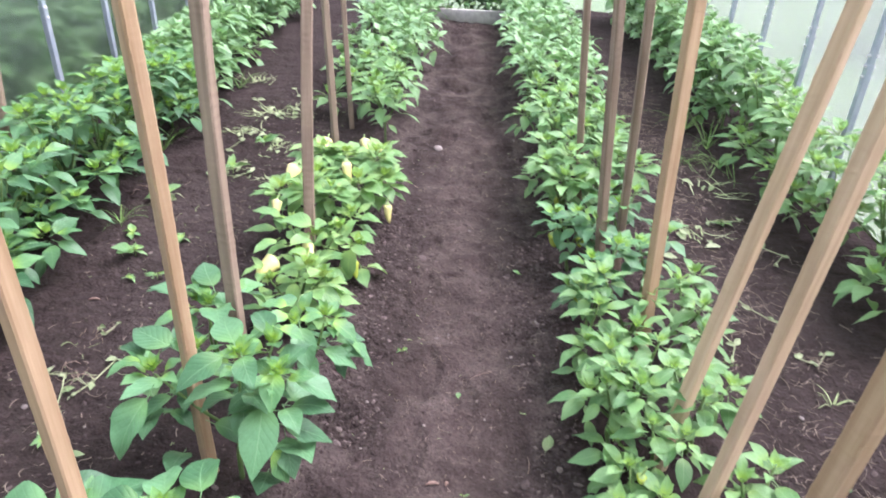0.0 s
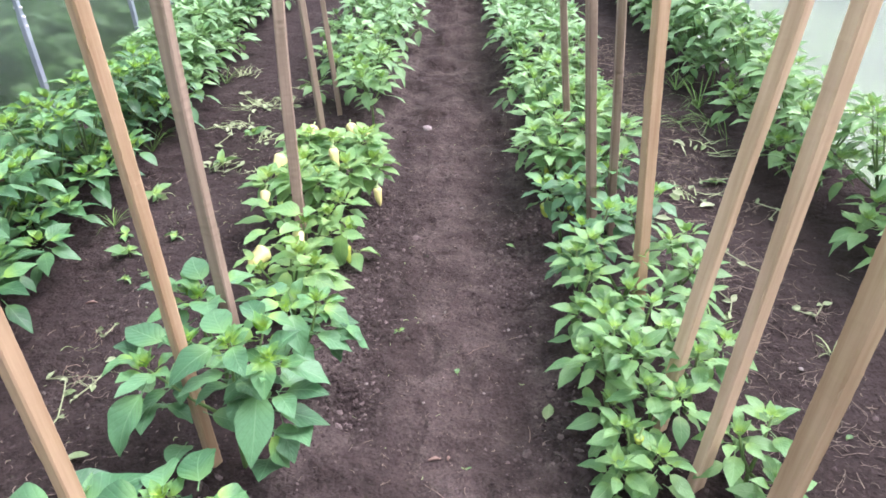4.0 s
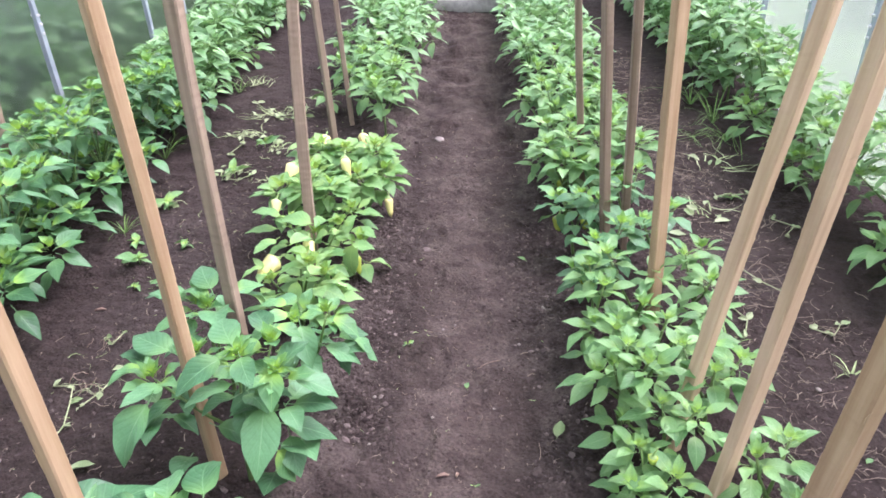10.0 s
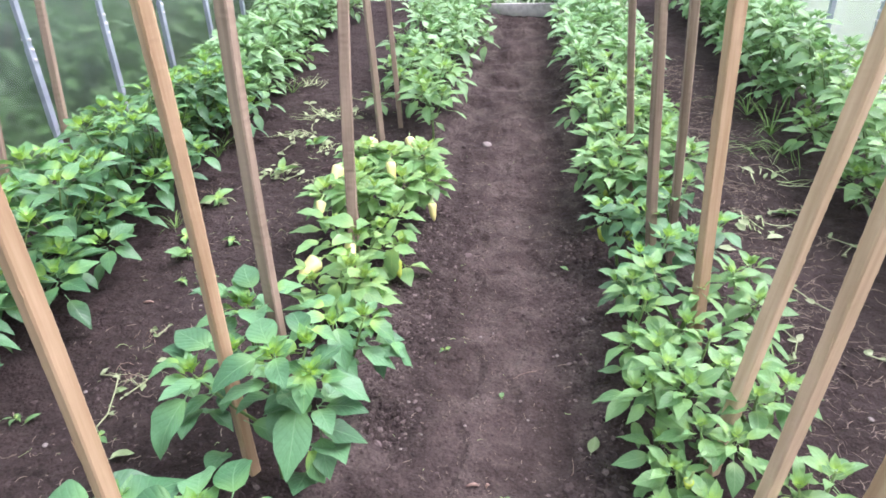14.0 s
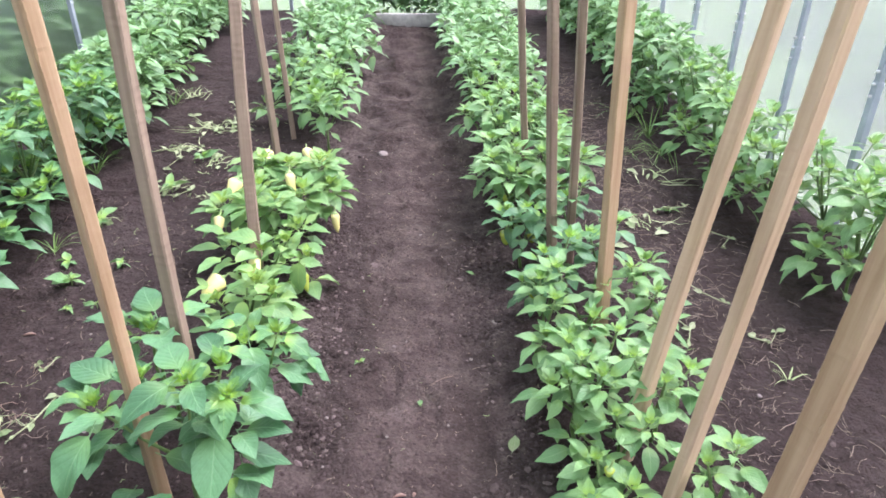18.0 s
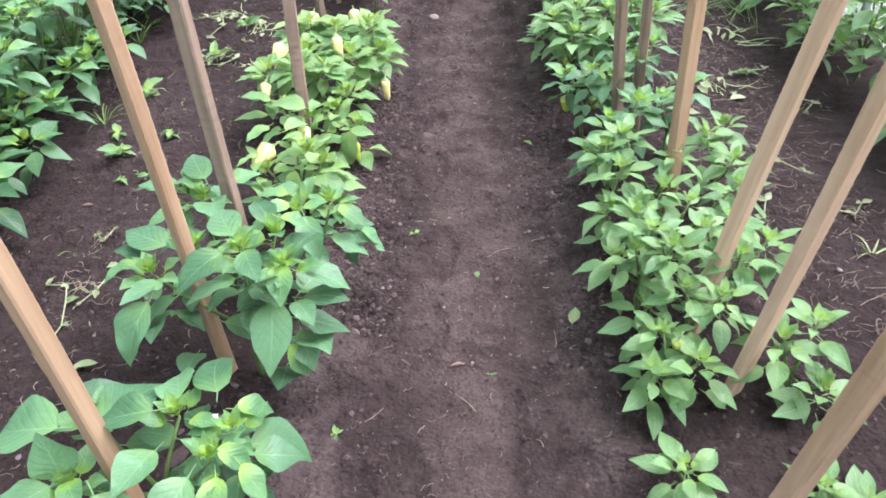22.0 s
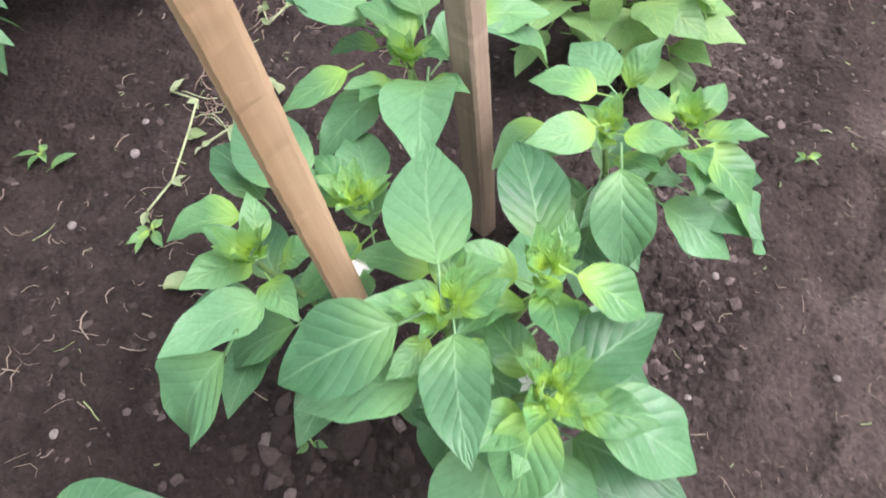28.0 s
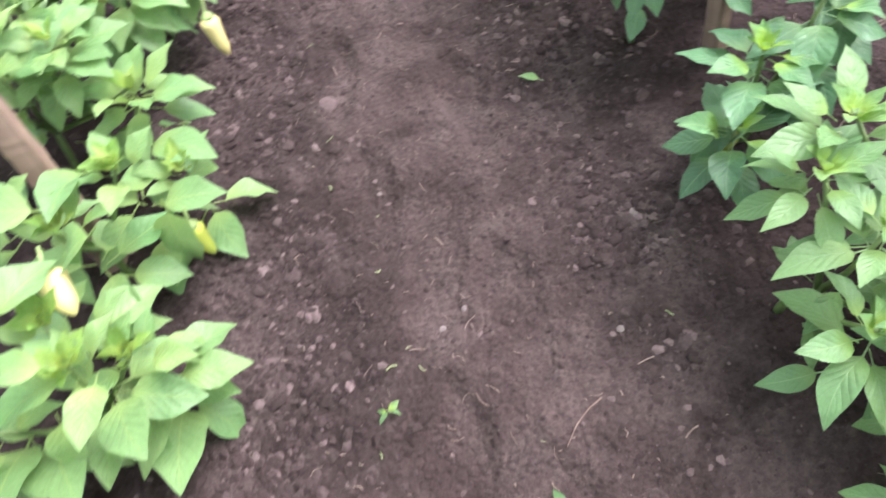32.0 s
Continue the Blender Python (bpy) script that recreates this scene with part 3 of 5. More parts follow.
def soil():
    xs = steps([(-2.33, 0.06), (-1.5, 0.016), (-0.3, 0.011), (0.42, 0.016), (0.9, 0.03), (1.98, 1)])
    ys = steps([(-1.58, 0.12), (0.3, 0.013), (3.0, 0.019), (5.0, 0.035), (8.5, 1)])
    gx, gy = np.meshgrid(xs, ys)
    gz = lie(gx, gy)
    verts = np.stack([gx, gy, gz], -1).reshape(-1, 3)
    nx, ny = len(xs), len(ys)
    idx = np.arange(nx * ny).reshape(ny, nx)
    quads = np.stack([idx[:-1, :-1], idx[:-1, 1:], idx[1:, 1:], idx[1:, :-1]], -1).reshape(-1, 4)
    me = bpy.data.meshes.new("floor")
    me.from_pydata(verts.tolist(), [], quads.tolist())
    me.polygons.foreach_set("use_smooth", [True] * len(me.polygons))
    me.materials.append(SOIL)
    return tagged(new("floor", me), "dark crumbly soil with a trodden path between planted beds", "soil", kind="structure")


soil()
bm = bmesh.new()
for (x0, x1, y0, y1) in ((-400, 400, -400, 400),):
    bm.faces.new([bm.verts.new((x, y, -0.06)) for x, y in ((x0, y0), (x1, y0), (x1, y1), (x0, y1))])
tagged(part("ground", bm, LAWN), "mown green lawn around the greenhouse", "lawn", kind="structure")


def clods(name, count, seed, small, large, where, level=1, skew=3.5):
    """Loose crumbs of soil lying on the beds and along the path's edges."""
    rng = random.Random(seed)
    bm = bmesh.new()
    bmesh.ops.create_icosphere(bm, subdivisions=level, radius=1.0)
    ball = np.array([v.co[:] for v in bm.verts])
    tris = [tuple(v.index for v in f.verts) for f in bm.faces]
    bm.free()
    verts, faces, n = [], [], 0
    while n < count * len(ball):
        x, y = where(rng)
        r = small + (large - small) * rng.random() ** skew
        if level == 1:
            bumps = np.array([[rng.uniform(-0.36, 0.36)] for _ in ball])
        else:
            off = Vector((rng.uniform(0, 99), rng.uniform(0, 99), 0))
            bumps = np.array([[0.75 * noise.noise(Vector(p) * 1.5 + off) + rng.uniform(-0.06, 0.06)] for p in ball])
        shape = ball * (1 + bumps) * (r * rng.uniform(0.65, 1.5), r * rng.uniform(0.65, 1.3), r * rng.uniform(0.5, 0.9))
        a, k = rng.uniform(0, 6.28), rng.uniform(-0.35, 0.35)
        shape = np.stack([shape[:, 0] * math.cos(a) - shape[:, 1] * math.sin(a), shape[:, 0] * math.sin(a) + shape[:, 1] * math.cos(a), shape[:, 2] + k * shape[:, 0]], -1)
        verts.append(shape + (x, y, low(x, y) - r * 0.2))
        faces += [tuple(i + n for i in f) for f in tris]
        n += len(ball)
    me = bpy.data.meshes.new(name)
    me.from_pydata(np.concatenate(verts).tolist(), [], faces)
    me.polygons.foreach_set("use_smooth", [level > 1] * len(me.polygons))
    me.materials.append(CLOD)
    return tagged(new(name, me), "loose crumbs of dark soil on the beds", "soil", kind="stuff")


def edge_spot(rng):
    y = 0.3 + 6.2 * rng.random() ** 1.3
    if y < 1.42 and rng.random() < 0.65:
        y = rng.uniform(1.5, 2.6)
    return (rng.gauss(-0.27, 0.07) if rng.random() < 0.62 else rng.gauss(0.38, 0.08)), y


def bed_spot(rng):
    x = rng.uniform(-1.4, 1.4)
    while abs(x - 0.05) < 0.22 * rng.random() ** 0.4:
        x = rng.uniform(-1.4, 1.4)
    return x, 0.3 + 4.0 * rng.random() ** 1.4


clods("soil_crumbs", 9000, 3, 0.0014, 0.0075, edge_spot)
clods("soil_clods", 13000, 4, 0.0014, 0.0095, bed_spot)
def left_band(rng):
    x, y = rng.gauss(-0.25, 0.085), rng.uniform(1.35, 3.0)
    while float(fbm(np.array(x), np.array(y), 0.16, 9, 2)) < rng.uniform(-0.9, 0.5):
        x, y = rng.gauss(-0.25, 0.085), rng.uniform(1.35, 3.0)
    return x, y


def right_band(rng):
    x, y = rng.gauss(0.38, 0.075), rng.uniform(1.2, 2.7)
    while float(fbm(np.array(x), np.array(y), 0.2, 8, 2)) < rng.uniform(-0.2, 0.8):
        x, y = rng.gauss(0.38, 0.075), rng.uniform(1.2, 2.7)
    return x, y


clods("left_crumbs", 6500, 6, 0.0014, 0.0115, left_band, 1, 3.6)
clods("right_crumbs", 2800, 7, 0.0016, 0.0125, right_band, 1, 3.2)
clods("large_clods", 60, 5, 0.006, 0.017, edge_spot, 2)


def dry_spot(rng):
    return rng.gauss(0.31, 0.035), rng.gauss(1.98, 0.06)


clods("dry_clods", 90, 21, 0.003, 0.013, dry_spot, 2, 1.8)


def foot_spot(rng):
    return rng.gauss(-0.58, 0.08), rng.gauss(1.02, 0.05)


clods("broken_clods", 60, 13, 0.004, 0.026, foot_spot, 2, 2.2)


# ---------------------------------------------------------------- greenhouse shell
LEFT, RIGHT, NEAR, END, EAVE, RIDGE = -2.35, 2.0, -1.6, 8.5, 1.8, 2.7
MIDX = (LEFT + RIGHT) / 2


def pane(name, lo, hi, label, material=PANE):
    bm = bmesh.new()
    box(bm, lo, hi)
    ob = part(name, bm, material, None, "", smooth=False)
    ob.visible_shadow = False
    return tagged(ob, label, "greenhouse wall", kind="structure")


pane("wall_west", (LEFT - 0.008, NEAR, 0.0), (LEFT, END, EAVE), "hazy translucent polycarbonate greenhouse side wall")
pane("wall_east", (RIGHT, NEAR, 0.0), (RIGHT + 0.008, END, EAVE), "milky translucent polycarbonate greenhouse side wall", MILKPANE)
pane("wall_north", (LEFT, END, 0.0), (RIGHT, END + 0.008, RIDGE), "hazy polycarbonate end wall of the greenhouse")
pane("wall_south", (LEFT, NEAR - 0.008, 0.0), (RIGHT, NEAR, RIDGE), "hazy polycarbonate end wall of the greenhouse")
# arched roof
bm = bmesh.new()
arc = [(MIDX + (RIGHT - MIDX) * math.cos(a), EAVE + (RIDGE - EAVE) * math.sin(a)) for a in (math.pi * k / 14 for k in range(15))]
rows = [[bm.verts.new((x, y, z)) for x, z in arc] for y in (NEAR, END)]
for k in range(14):
    bm.faces.new((rows[0][k], rows[0][k + 1], rows[1][k + 1], rows[1][k]))
bmesh.ops.solidify(bm, geom=list(bm.faces), thickness=0.008)
roof = part("ceiling", bm, ROOFPANE, None, smooth=False)
roof.visible_shadow = False
tagged(roof, "arched translucent polycarbonate greenhouse roof", "roof", kind="structure")


def post(x, y, face):
    """A thin steel upright with a bolted splice."""
    thing = empty("metal_post", (x, y, 0), "grey galvanised steel upright against the translucent wall", "post", "steel uprights of the greenhouse")
    bm = bmesh.new()
    box(bm, (-0.011, -0.016, 0.0), (0.011, 0.016, EAVE), 0.002)
    part("upright", bm, ZINC, thing, smooth=False)
    bm = bmesh.new()
    box(bm, (-0.014, -0.019, 0.3), (0.014, 0.019, 0.72), 0.002)
    part("sleeve", bm, ZINC, thing, smooth=False)
    for h in (0.66, 0.71, 0.76):
        bm = bmesh.new()
        bmesh.ops.create_cone(bm, cap_ends=True, segments=8, radius1=0.006, radius2=0.006, depth=0.05, matrix=pose(0, 0, h, 0, 90, 0))
        part("bolt", bm, BOLT, thing)
    return thing


for k in range(17):
    if NEAR + 0.05 < 3.09 + 0.65 * (k - 6) < END - 0.05:
        post(LEFT + 0.03, 3.09 + 0.65 * (k - 6), 1)
for k in range(17):
    if NEAR + 0.05 < 2.636 + 0.668 * (k - 6) < END - 0.05:
        post(RIGHT - 0.03, 2.636 + 0.668 * (k - 6), -1)

# end board, rails and door posts
bm = bmesh.new()
box(bm, (-0.75, 7.72, 0.0), (1.1, 7.77, 0.14), 0.006)
tagged(part("end_board", bm, SLAB), "pale grey weathered board along the foot of the end wall", "board")
for x in (-1.4, -0.62, 0.62, 1.35):
    bm = bmesh.new()
    box(bm, (x - 0.02, END - 0.03, 0.0), (x + 0.02, END - 0.004, RIDGE - 0.4), 0.003)
    tagged(part("end_frame_post", bm, ZINC, smooth=False), "grey steel post of the end wall frame", "post", "end wall posts")
for x in (0.86, 0.97):
    bm = bmesh.new()
    box(bm, (x - 0.022, END - 0.16, 0.0), (x + 0.022, END - 0.12, 1.6), 0.003)
    tagged(part("wooden_post", bm, WOOD_TAN, smooth=False), "tan timber post by the end wall", "post", "timber end posts")


# ---------------------------------------------------------------- stakes
def stake(seed, x, y, top_x, top_y, height, material, label, width=0.045, thick=0.028, turn=0.0, rough=0.7):
    """A rough sawn lath driven into the soil; top is where its axis passes one metre up."""
    rng = random.Random(seed)
    z0 = low(x, y) - 0.05
    bm = bmesh.new()
    n = 210
    rings = []
    for k in range(n + 1):
        s = k / n
        h = -0.05 + s * (height + 0.05)
        w, d = width / 2 * (1 + rough * rng.uniform(-0.003, 0.003) + 0.015 * math.sin(s * 23 + seed)), thick / 2 * (1 + rough * rng.uniform(-0.004, 0.004))
        notch = 0.00016 * rough * math.sin(h * 6.283 / 0.026 + 4.0 * math.sin(h * 7 + seed) + 1.5 * math.sin(h * 23 + seed)) * abs(math.sin(h * 4.3 + seed * 1.7))
        w, d = w + notch, d + notch
        if k == 0:
            w, d = w * 0.4, d * 0.6
        c = thick * rng.uniform(0.12, 0.15)
        wob = Vector((0.004 * math.sin(s * 7 + seed), 0.004 * math.cos(s * 5 + seed), h))
        rings.append([bm.verts.new(wob + Vector(p) + rough * Vector((rng.gauss(0, 0.0003), rng.gauss(0, 0.0003), rng.uniform(-0.001, 0.001)))) for p in ((-w + c, -d, 0), (w - c, -d, 0), (w, -d + c, 0), (w, d - c, 0), (w - c, d, 0), (-w + c, d, 0), (-w, d - c, 0), (-w, -d + c, 0))])
    for a, b in zip(rings, rings[1:]):
        for k in range(8):
            bm.faces.new((a[k], a[(k + 1) % 8], b[(k + 1) % 8], b[k]))
    bm.faces.new(rings[0][::-1])
    bm.faces.new(rings[-1])
    ob = part("wooden_stake", bm, material, None, smooth=False)
    way = Vector((top_x - x, top_y - y, 1.0)).to_track_quat("Z", "Y").to_matrix().to_4x4()
    ob.matrix_basis = Matrix.Translation((x, y, z0 + 0.05)) @ way @ pose(0, 0, 0, 0, 0, turn)
    for h in (rng.uniform(0.2, 0.4), rng.uniform(0.45, 0.7), rng.uniform(0.75, 1.1)):
        u, v, l = rng.choice((-1, 1)), rng.choice((-1, 1)), rng.uniform(0.012, 0.03)
        s = (h + 0.05) / (height + 0.05)
        bm = tube(bmesh.new(), [(0, 0, -l), (0.0004, 0, -l * 0.3), (u * 0.0012, 0, l * 0.4), (u * 0.003, 0, l)], (0.0006, 0.0016, 0.0012, 0.0003), 5)
        chip = part("splinter", bm, material, ob)
        chip.matrix_basis = pose(u * (width / 2 - 0.0012) + 0.004 * math.sin(s * 7 + seed), v * (thick / 2 - 0.003) + 0.004 * math.cos(s * 5 + seed), h)
    return tagged(ob, label, "stake", "plant stakes")


TAN = "rough sawn tan wooden stake driven into the bed"
GREY = "weathered grey-brown wooden stake driven into the bed"
stake(1, -0.546, 0.387, -0.481, 0.46, 1.5, WOOD_TAN, TAN, 0.041, 0.029, 20)
stake(2, -0.535, 0.734, -0.55, 0.747, 1.6, WOOD_TAN, TAN, 0.034, 0.025, 30, 0.2)
stake(3, -0.509, 1.178, -0.519, 1.175, 1.6, WOOD_TAN, TAN, 0.034, 0.03, 35, 0.7)
stake(4, -0.512, 1.451, -0.498, 1.465, 1.6, WOOD_GREY, GREY, 0.039, 0.028, 25, 0.8)
stake(5, -0.487, 2.163, -0.489, 2.376, 1.6, WOOD_GREY, GREY, 0.041, 0.03, 10)
stake(6, -0.57, 3.1, -0.588, 3.1, 1.6, WOOD_GREY, GREY, 0.038, 0.028, 30)
stake(7, -0.639, 3.889, -0.665, 3.889, 1.6, WOOD_GREY, GREY, 0.038, 0.028, 15)
stake(8, 0.632, 2.9, 0.54, 2.9, 1.6, WOOD_GREY, GREY, 0.04, 0.028, 0)
stake(9, 0.643, 2.26, 0.554, 2.26, 1.6, WOOD_GREY, GREY, 0.036, 0.03, 20)
stake(10, 0.731, 2.377, 0.676, 2.377, 1.6, WOOD_GREY, GREY, 0.042, 0.028, 0)
stake(11, 0.7, 1.768, 0.673, 1.82, 1.6, WOOD_TAN, TAN, 0.043, 0.03, 0)
# Stakes 12 and 13 get the lightened wood; their glare is painted.
stake(12, 0.669, 1.303, 0.787, 1.323, 1.6, WOOD_GLARE, "wooden stake leaning in the bed, its colour paled for glare", 0.039, 0.027, 15)
stake(13, 0.706, 1.097, 0.739, 1.01, 1.6, WOOD_GLARE, "wooden stake leaning in the bed, its colour paled for glare", 0.042, 0.027, 10)
stake(14, 0.651, 0.738, 0.727, 0.727, 1.6, WOOD_TAN, TAN, 0.042, 0.03, 20)
stake(15, -1.954, 2.636, -1.828, 2.636, 1.6, WOOD_GREY, GREY, 0.04, 0.03, 20)
stake(16, -1.97, 2.217, -1.767, 2.217, 1.3, WOOD_GREY, GREY, 0.04, 0.03, 20)

# ---------------------------------------------------------------- near plants, shoot by shoot
DEEP = "young pepper plant with large dark green leaves beside a stake"


def shoot(plant, rows, kind="deep", seed=0, tuft=None, under=6, blades=OLD_MESH):
    """Leaves of one shoot, from base to tip, with a tuft of young leaves at its end."""
    rng = random.Random(seed)
    foot = plant.matrix_basis.translation
    for bx, by, bz, tx, ty, tz in rows:
        b, t = Vector((bx, by, bz)) - foot, Vector((tx, ty, tz)) - foot
        if (t - b).length < 0.047:
            put_leaf(plant, rng.choice(YOUNG_MESH[kind]), leaf_matrix(b, t, rng.uniform(-0.2, 0.2)))
        else:
            put_leaf(plant, rng.choice((FRESH_MESH if (t - b).length < 0.088 else blades)[kind]), leaf_matrix(b, b + (t - b) * 1.08, rng.uniform(-0.25, 0.25)))
    if tuft:
        at = Vector(tuft) - foot
        for ring, b, t, r in whorl(rng, at + Vector((0, 0, 0.004)), 0.05)[:4] + whorl(rng, at, 0.085)[:6] + whorl(rng, at - Vector((0, 0, 0.008)), 0.1)[:3]:
            put_leaf(plant, rng.choice(YOUNG_MESH[kind]), leaf_matrix(b, t, r))
        for ring, b, t, r in whorl(rng, at - Vector((0, 0, 0.012)), 0.078)[6:10]:
            put_leaf(plant, rng.choice(FRESH_MESH[kind]), leaf_matrix(b, t, r))
        for ring, b, t, r in whorl(rng, at - Vector((0, 0, 0.07)), 0.1, 0.8)[9:9 + under]:
            put_leaf(plant, rng.choice(OLD_MESH[kind]), leaf_matrix(b, t, r))


def bare_plant(x, y, tips, label, seed):
    at = Vector((x, y, low(x, y)))
    plant = empty("pepper_plant", at, label, "plant", "pepper plants of the inner row")
    bm = bmesh.new()
    stems(bm, (0, 0, -0.01), [Vector(t) - at for t in tips], random.Random(seed))
    part("stem", bm, STEM, plant)
    return plant


plant_front = bare_plant(-0.43, 1.17, [(-0.599, 1.159, 0.390), (-0.389, 1.159, 0.453), (-0.330, 1.219, 0.447), (-0.296, 1.137, 0.423)], DEEP, 1)
shoot(plant_front, [
    (-0.564, 1.124, 0.402, -0.614, 1.044, 0.413),
    (-0.618, 1.164, 0.372, -0.648, 1.107, 0.397),
    (-0.645, 1.198, 0.388, -0.709, 1.152, 0.374),
    (-0.652, 1.235, 0.365, -0.735, 1.266, 0.371),
    (-0.574, 1.068, 0.397, -0.621, 1.001, 0.285),
    (-0.549, 1.126, 0.354, -0.606, 1.076, 0.308),
    (-0.556, 1.137, 0.161, -0.549, 1.045, 0.187),
], seed=1, tuft=(-0.599, 1.159, 0.410))
shoot(plant_front, [
    (-0.416, 1.130, 0.476, -0.493, 1.064, 0.432),
    (-0.393, 1.106, 0.426, -0.479, 1.054, 0.404),
    (-0.410, 1.188, 0.475, -0.468, 1.295, 0.464),
    (-0.441, 1.214, 0.390, -0.503, 1.196, 0.407),
    (-0.374, 1.141, 0.472, -0.327, 1.063, 0.458),
    (-0.396, 1.167, 0.448, -0.444, 1.158, 0.451),
    (-0.384, 1.163, 0.460, -0.354, 1.197, 0.473),
    (-0.396, 1.186, 0.459, -0.361, 1.199, 0.490),
    (-0.462, 1.134, 0.269, -0.388, 1.141, 0.209),
], seed=2, tuft=(-0.389, 1.159, 0.473))
shoot(plant_front, [
    (-0.345, 1.245, 0.460, -0.399, 1.327, 0.461),
    (-0.321, 1.202, 0.471, -0.294, 1.155, 0.495),
    (-0.303, 1.203, 0.511, -0.252, 1.207, 0.477),
], seed=3, tuft=(-0.330, 1.219, 0.467))
shoot(plant_front, [
    (-0.288, 1.141, 0.447, -0.240, 1.218, 0.455),
    (-0.264, 1.151, 0.409, -0.173, 1.148, 0.357),
    (-0.289, 1.125, 0.445, -0.251, 1.148, 0.431),
    (-0.298, 1.120, 0.450, -0.291, 1.057, 0.397),
    (-0.327, 1.104, 0.362, -0.323, 0.985, 0.270),
    (-0.296, 1.153, 0.200, -0.212, 1.048, 0.258),
    (-0.287, 1.118, 0.297, -0.184, 1.125, 0.248),
    (-0.302, 1.071, 0.260, -0.272, 1.058, 0.180),
    (-0.342, 1.121, 0.133, -0.323, 1.002, 0.196),
], seed=4, tuft=(-0.296, 1.137, 0.443))
shoot(plant_front, [
    (-0.600, 1.252, 0.400, -0.712, 1.310, 0.398),
    (-0.540, 1.275, 0.385, -0.600, 1.345, 0.372),
    (-0.525, 1.225, 0.370, -0.560, 1.150, 0.345),
], seed=13, tuft=(-0.535, 1.25, 0.405), under=3)
for spot in ((-0.347, 1.13, 0.345), (-0.312, 1.142, 0.425), (-0.50, 1.19, 0.405)):
    flower(plant_front, Vector(spot) - plant_front.matrix_basis.translation)
plant_back = bare_plant(-0.57, 1.46, [(-0.562, 1.420, 0.405), (-0.60, 1.47, 0.38)], DEEP, 2)
shoot(plant_back, [
    (-0.626, 1.395, 0.407, -0.680, 1.335, 0.386),
    (-0.643, 1.466, 0.404, -0.748, 1.467, 0.409),
    (-0.537, 1.412, 0.407, -0.482, 1.296, 0.432),
    (-0.586, 1.384, 0.400, -0.623, 1.312, 0.360),
    (-0.568, 1.441, 0.420, -0.644, 1.464, 0.430),
    (-0.547, 1.549, 0.379, -0.507, 1.592, 0.365),
    (-0.614, 1.503, 0.410, -0.646, 1.548, 0.430),
], seed=5, tuft=(-0.562, 1.420, 0.425), under=0)
shoot(plant_back, [
    (-0.610, 1.420, 0.330, -0.690, 1.380, 0.280),
    (-0.570, 1.500, 0.340, -0.560, 1.600, 0.330),
    (-0.566, 1.470, 0.440, -0.624, 1.566, 0.450),
    (-0.540, 1.530, 0.395, -0.462, 1.566, 0.390),
    (-0.635, 1.462, 0.425, -0.735, 1.466, 0.425),
], seed=14, tuft=(-0.62, 1.49, 0.385), under=0)
plant_side = bare_plant(-0.34, 1.49, [(-0.350, 1.467, 0.326), (-0.270, 1.502, 0.335)], DEEP, 3)
shoot(plant_side, [
    (-0.368, 1.475, 0.389, -0.438, 1.470, 0.385),
    (-0.355, 1.430, 0.391, -0.408, 1.379, 0.400),
    (-0.329, 1.456, 0.359, -0.267, 1.456, 0.373),
    (-0.444, 1.533, 0.339, -0.510, 1.504, 0.401),
    (-0.365, 1.514, 0.362, -0.428, 1.578, 0.340),
    (-0.351, 1.564, 0.311, -0.332, 1.611, 0.349),
    (-0.317, 1.410, 0.364, -0.284, 1.348, 0.280),
    (-0.424, 1.479, 0.309, -0.458, 1.407, 0.298),
    (-0.349, 1.453, 0.218, -0.430, 1.440, 0.151),
], seed=6, tuft=(-0.350, 1.467, 0.346), under=7)
shoot(plant_side, [
    (-0.300, 1.545, 0.325, -0.258, 1.574, 0.309),
    (-0.249, 1.486, 0.337, -0.182, 1.472, 0.285),
    (-0.192, 1.482, 0.262, -0.142, 1.505, 0.168),
    (-0.267, 1.447, 0.269, -0.180, 1.441, 0.215),
    (-0.257, 1.567, 0.271, -0.213, 1.550, 0.284),
    (-0.253, 1.486, 0.317, -0.235, 1.438, 0.318),
], seed=7, tuft=(-0.270, 1.502, 0.355))
plant_low = bare_plant(-0.50, 0.76, [(-0.611, 0.709, 0.290), (-0.449, 0.831, 0.324), (-0.362, 0.739, 0.320), (-0.614, 0.829, 0.320)], "low pepper plant with broad dark green leaves round a stake", 4)
shoot(plant_low, [
    (-0.631, 0.689, 0.318, -0.697, 0.606, 0.309),
    (-0.614, 0.671, 0.287, -0.682, 0.591, 0.225),
    (-0.549, 0.675, 0.314, -0.480, 0.590, 0.254),
    (-0.623, 0.710, 0.312, -0.637, 0.730, 0.404),
    (-0.605, 0.700, 0.315, -0.561, 0.645, 0.315),
], seed=8, tuft=(-0.611, 0.709, 0.310), under=4, blades=BROAD_MESH)
shoot(plant_low, [
    (-0.451, 0.734, 0.356, -0.488, 0.647, 0.353),
    (-0.376, 0.858, 0.361, -0.406, 0.966, 0.330),
    (-0.445, 0.845, 0.359, -0.483, 0.928, 0.324),
    (-0.456, 0.782, 0.405, -0.555, 0.774, 0.381),
], seed=9, tuft=(-0.449, 0.831, 0.344), under=7, blades=BROAD_MESH)
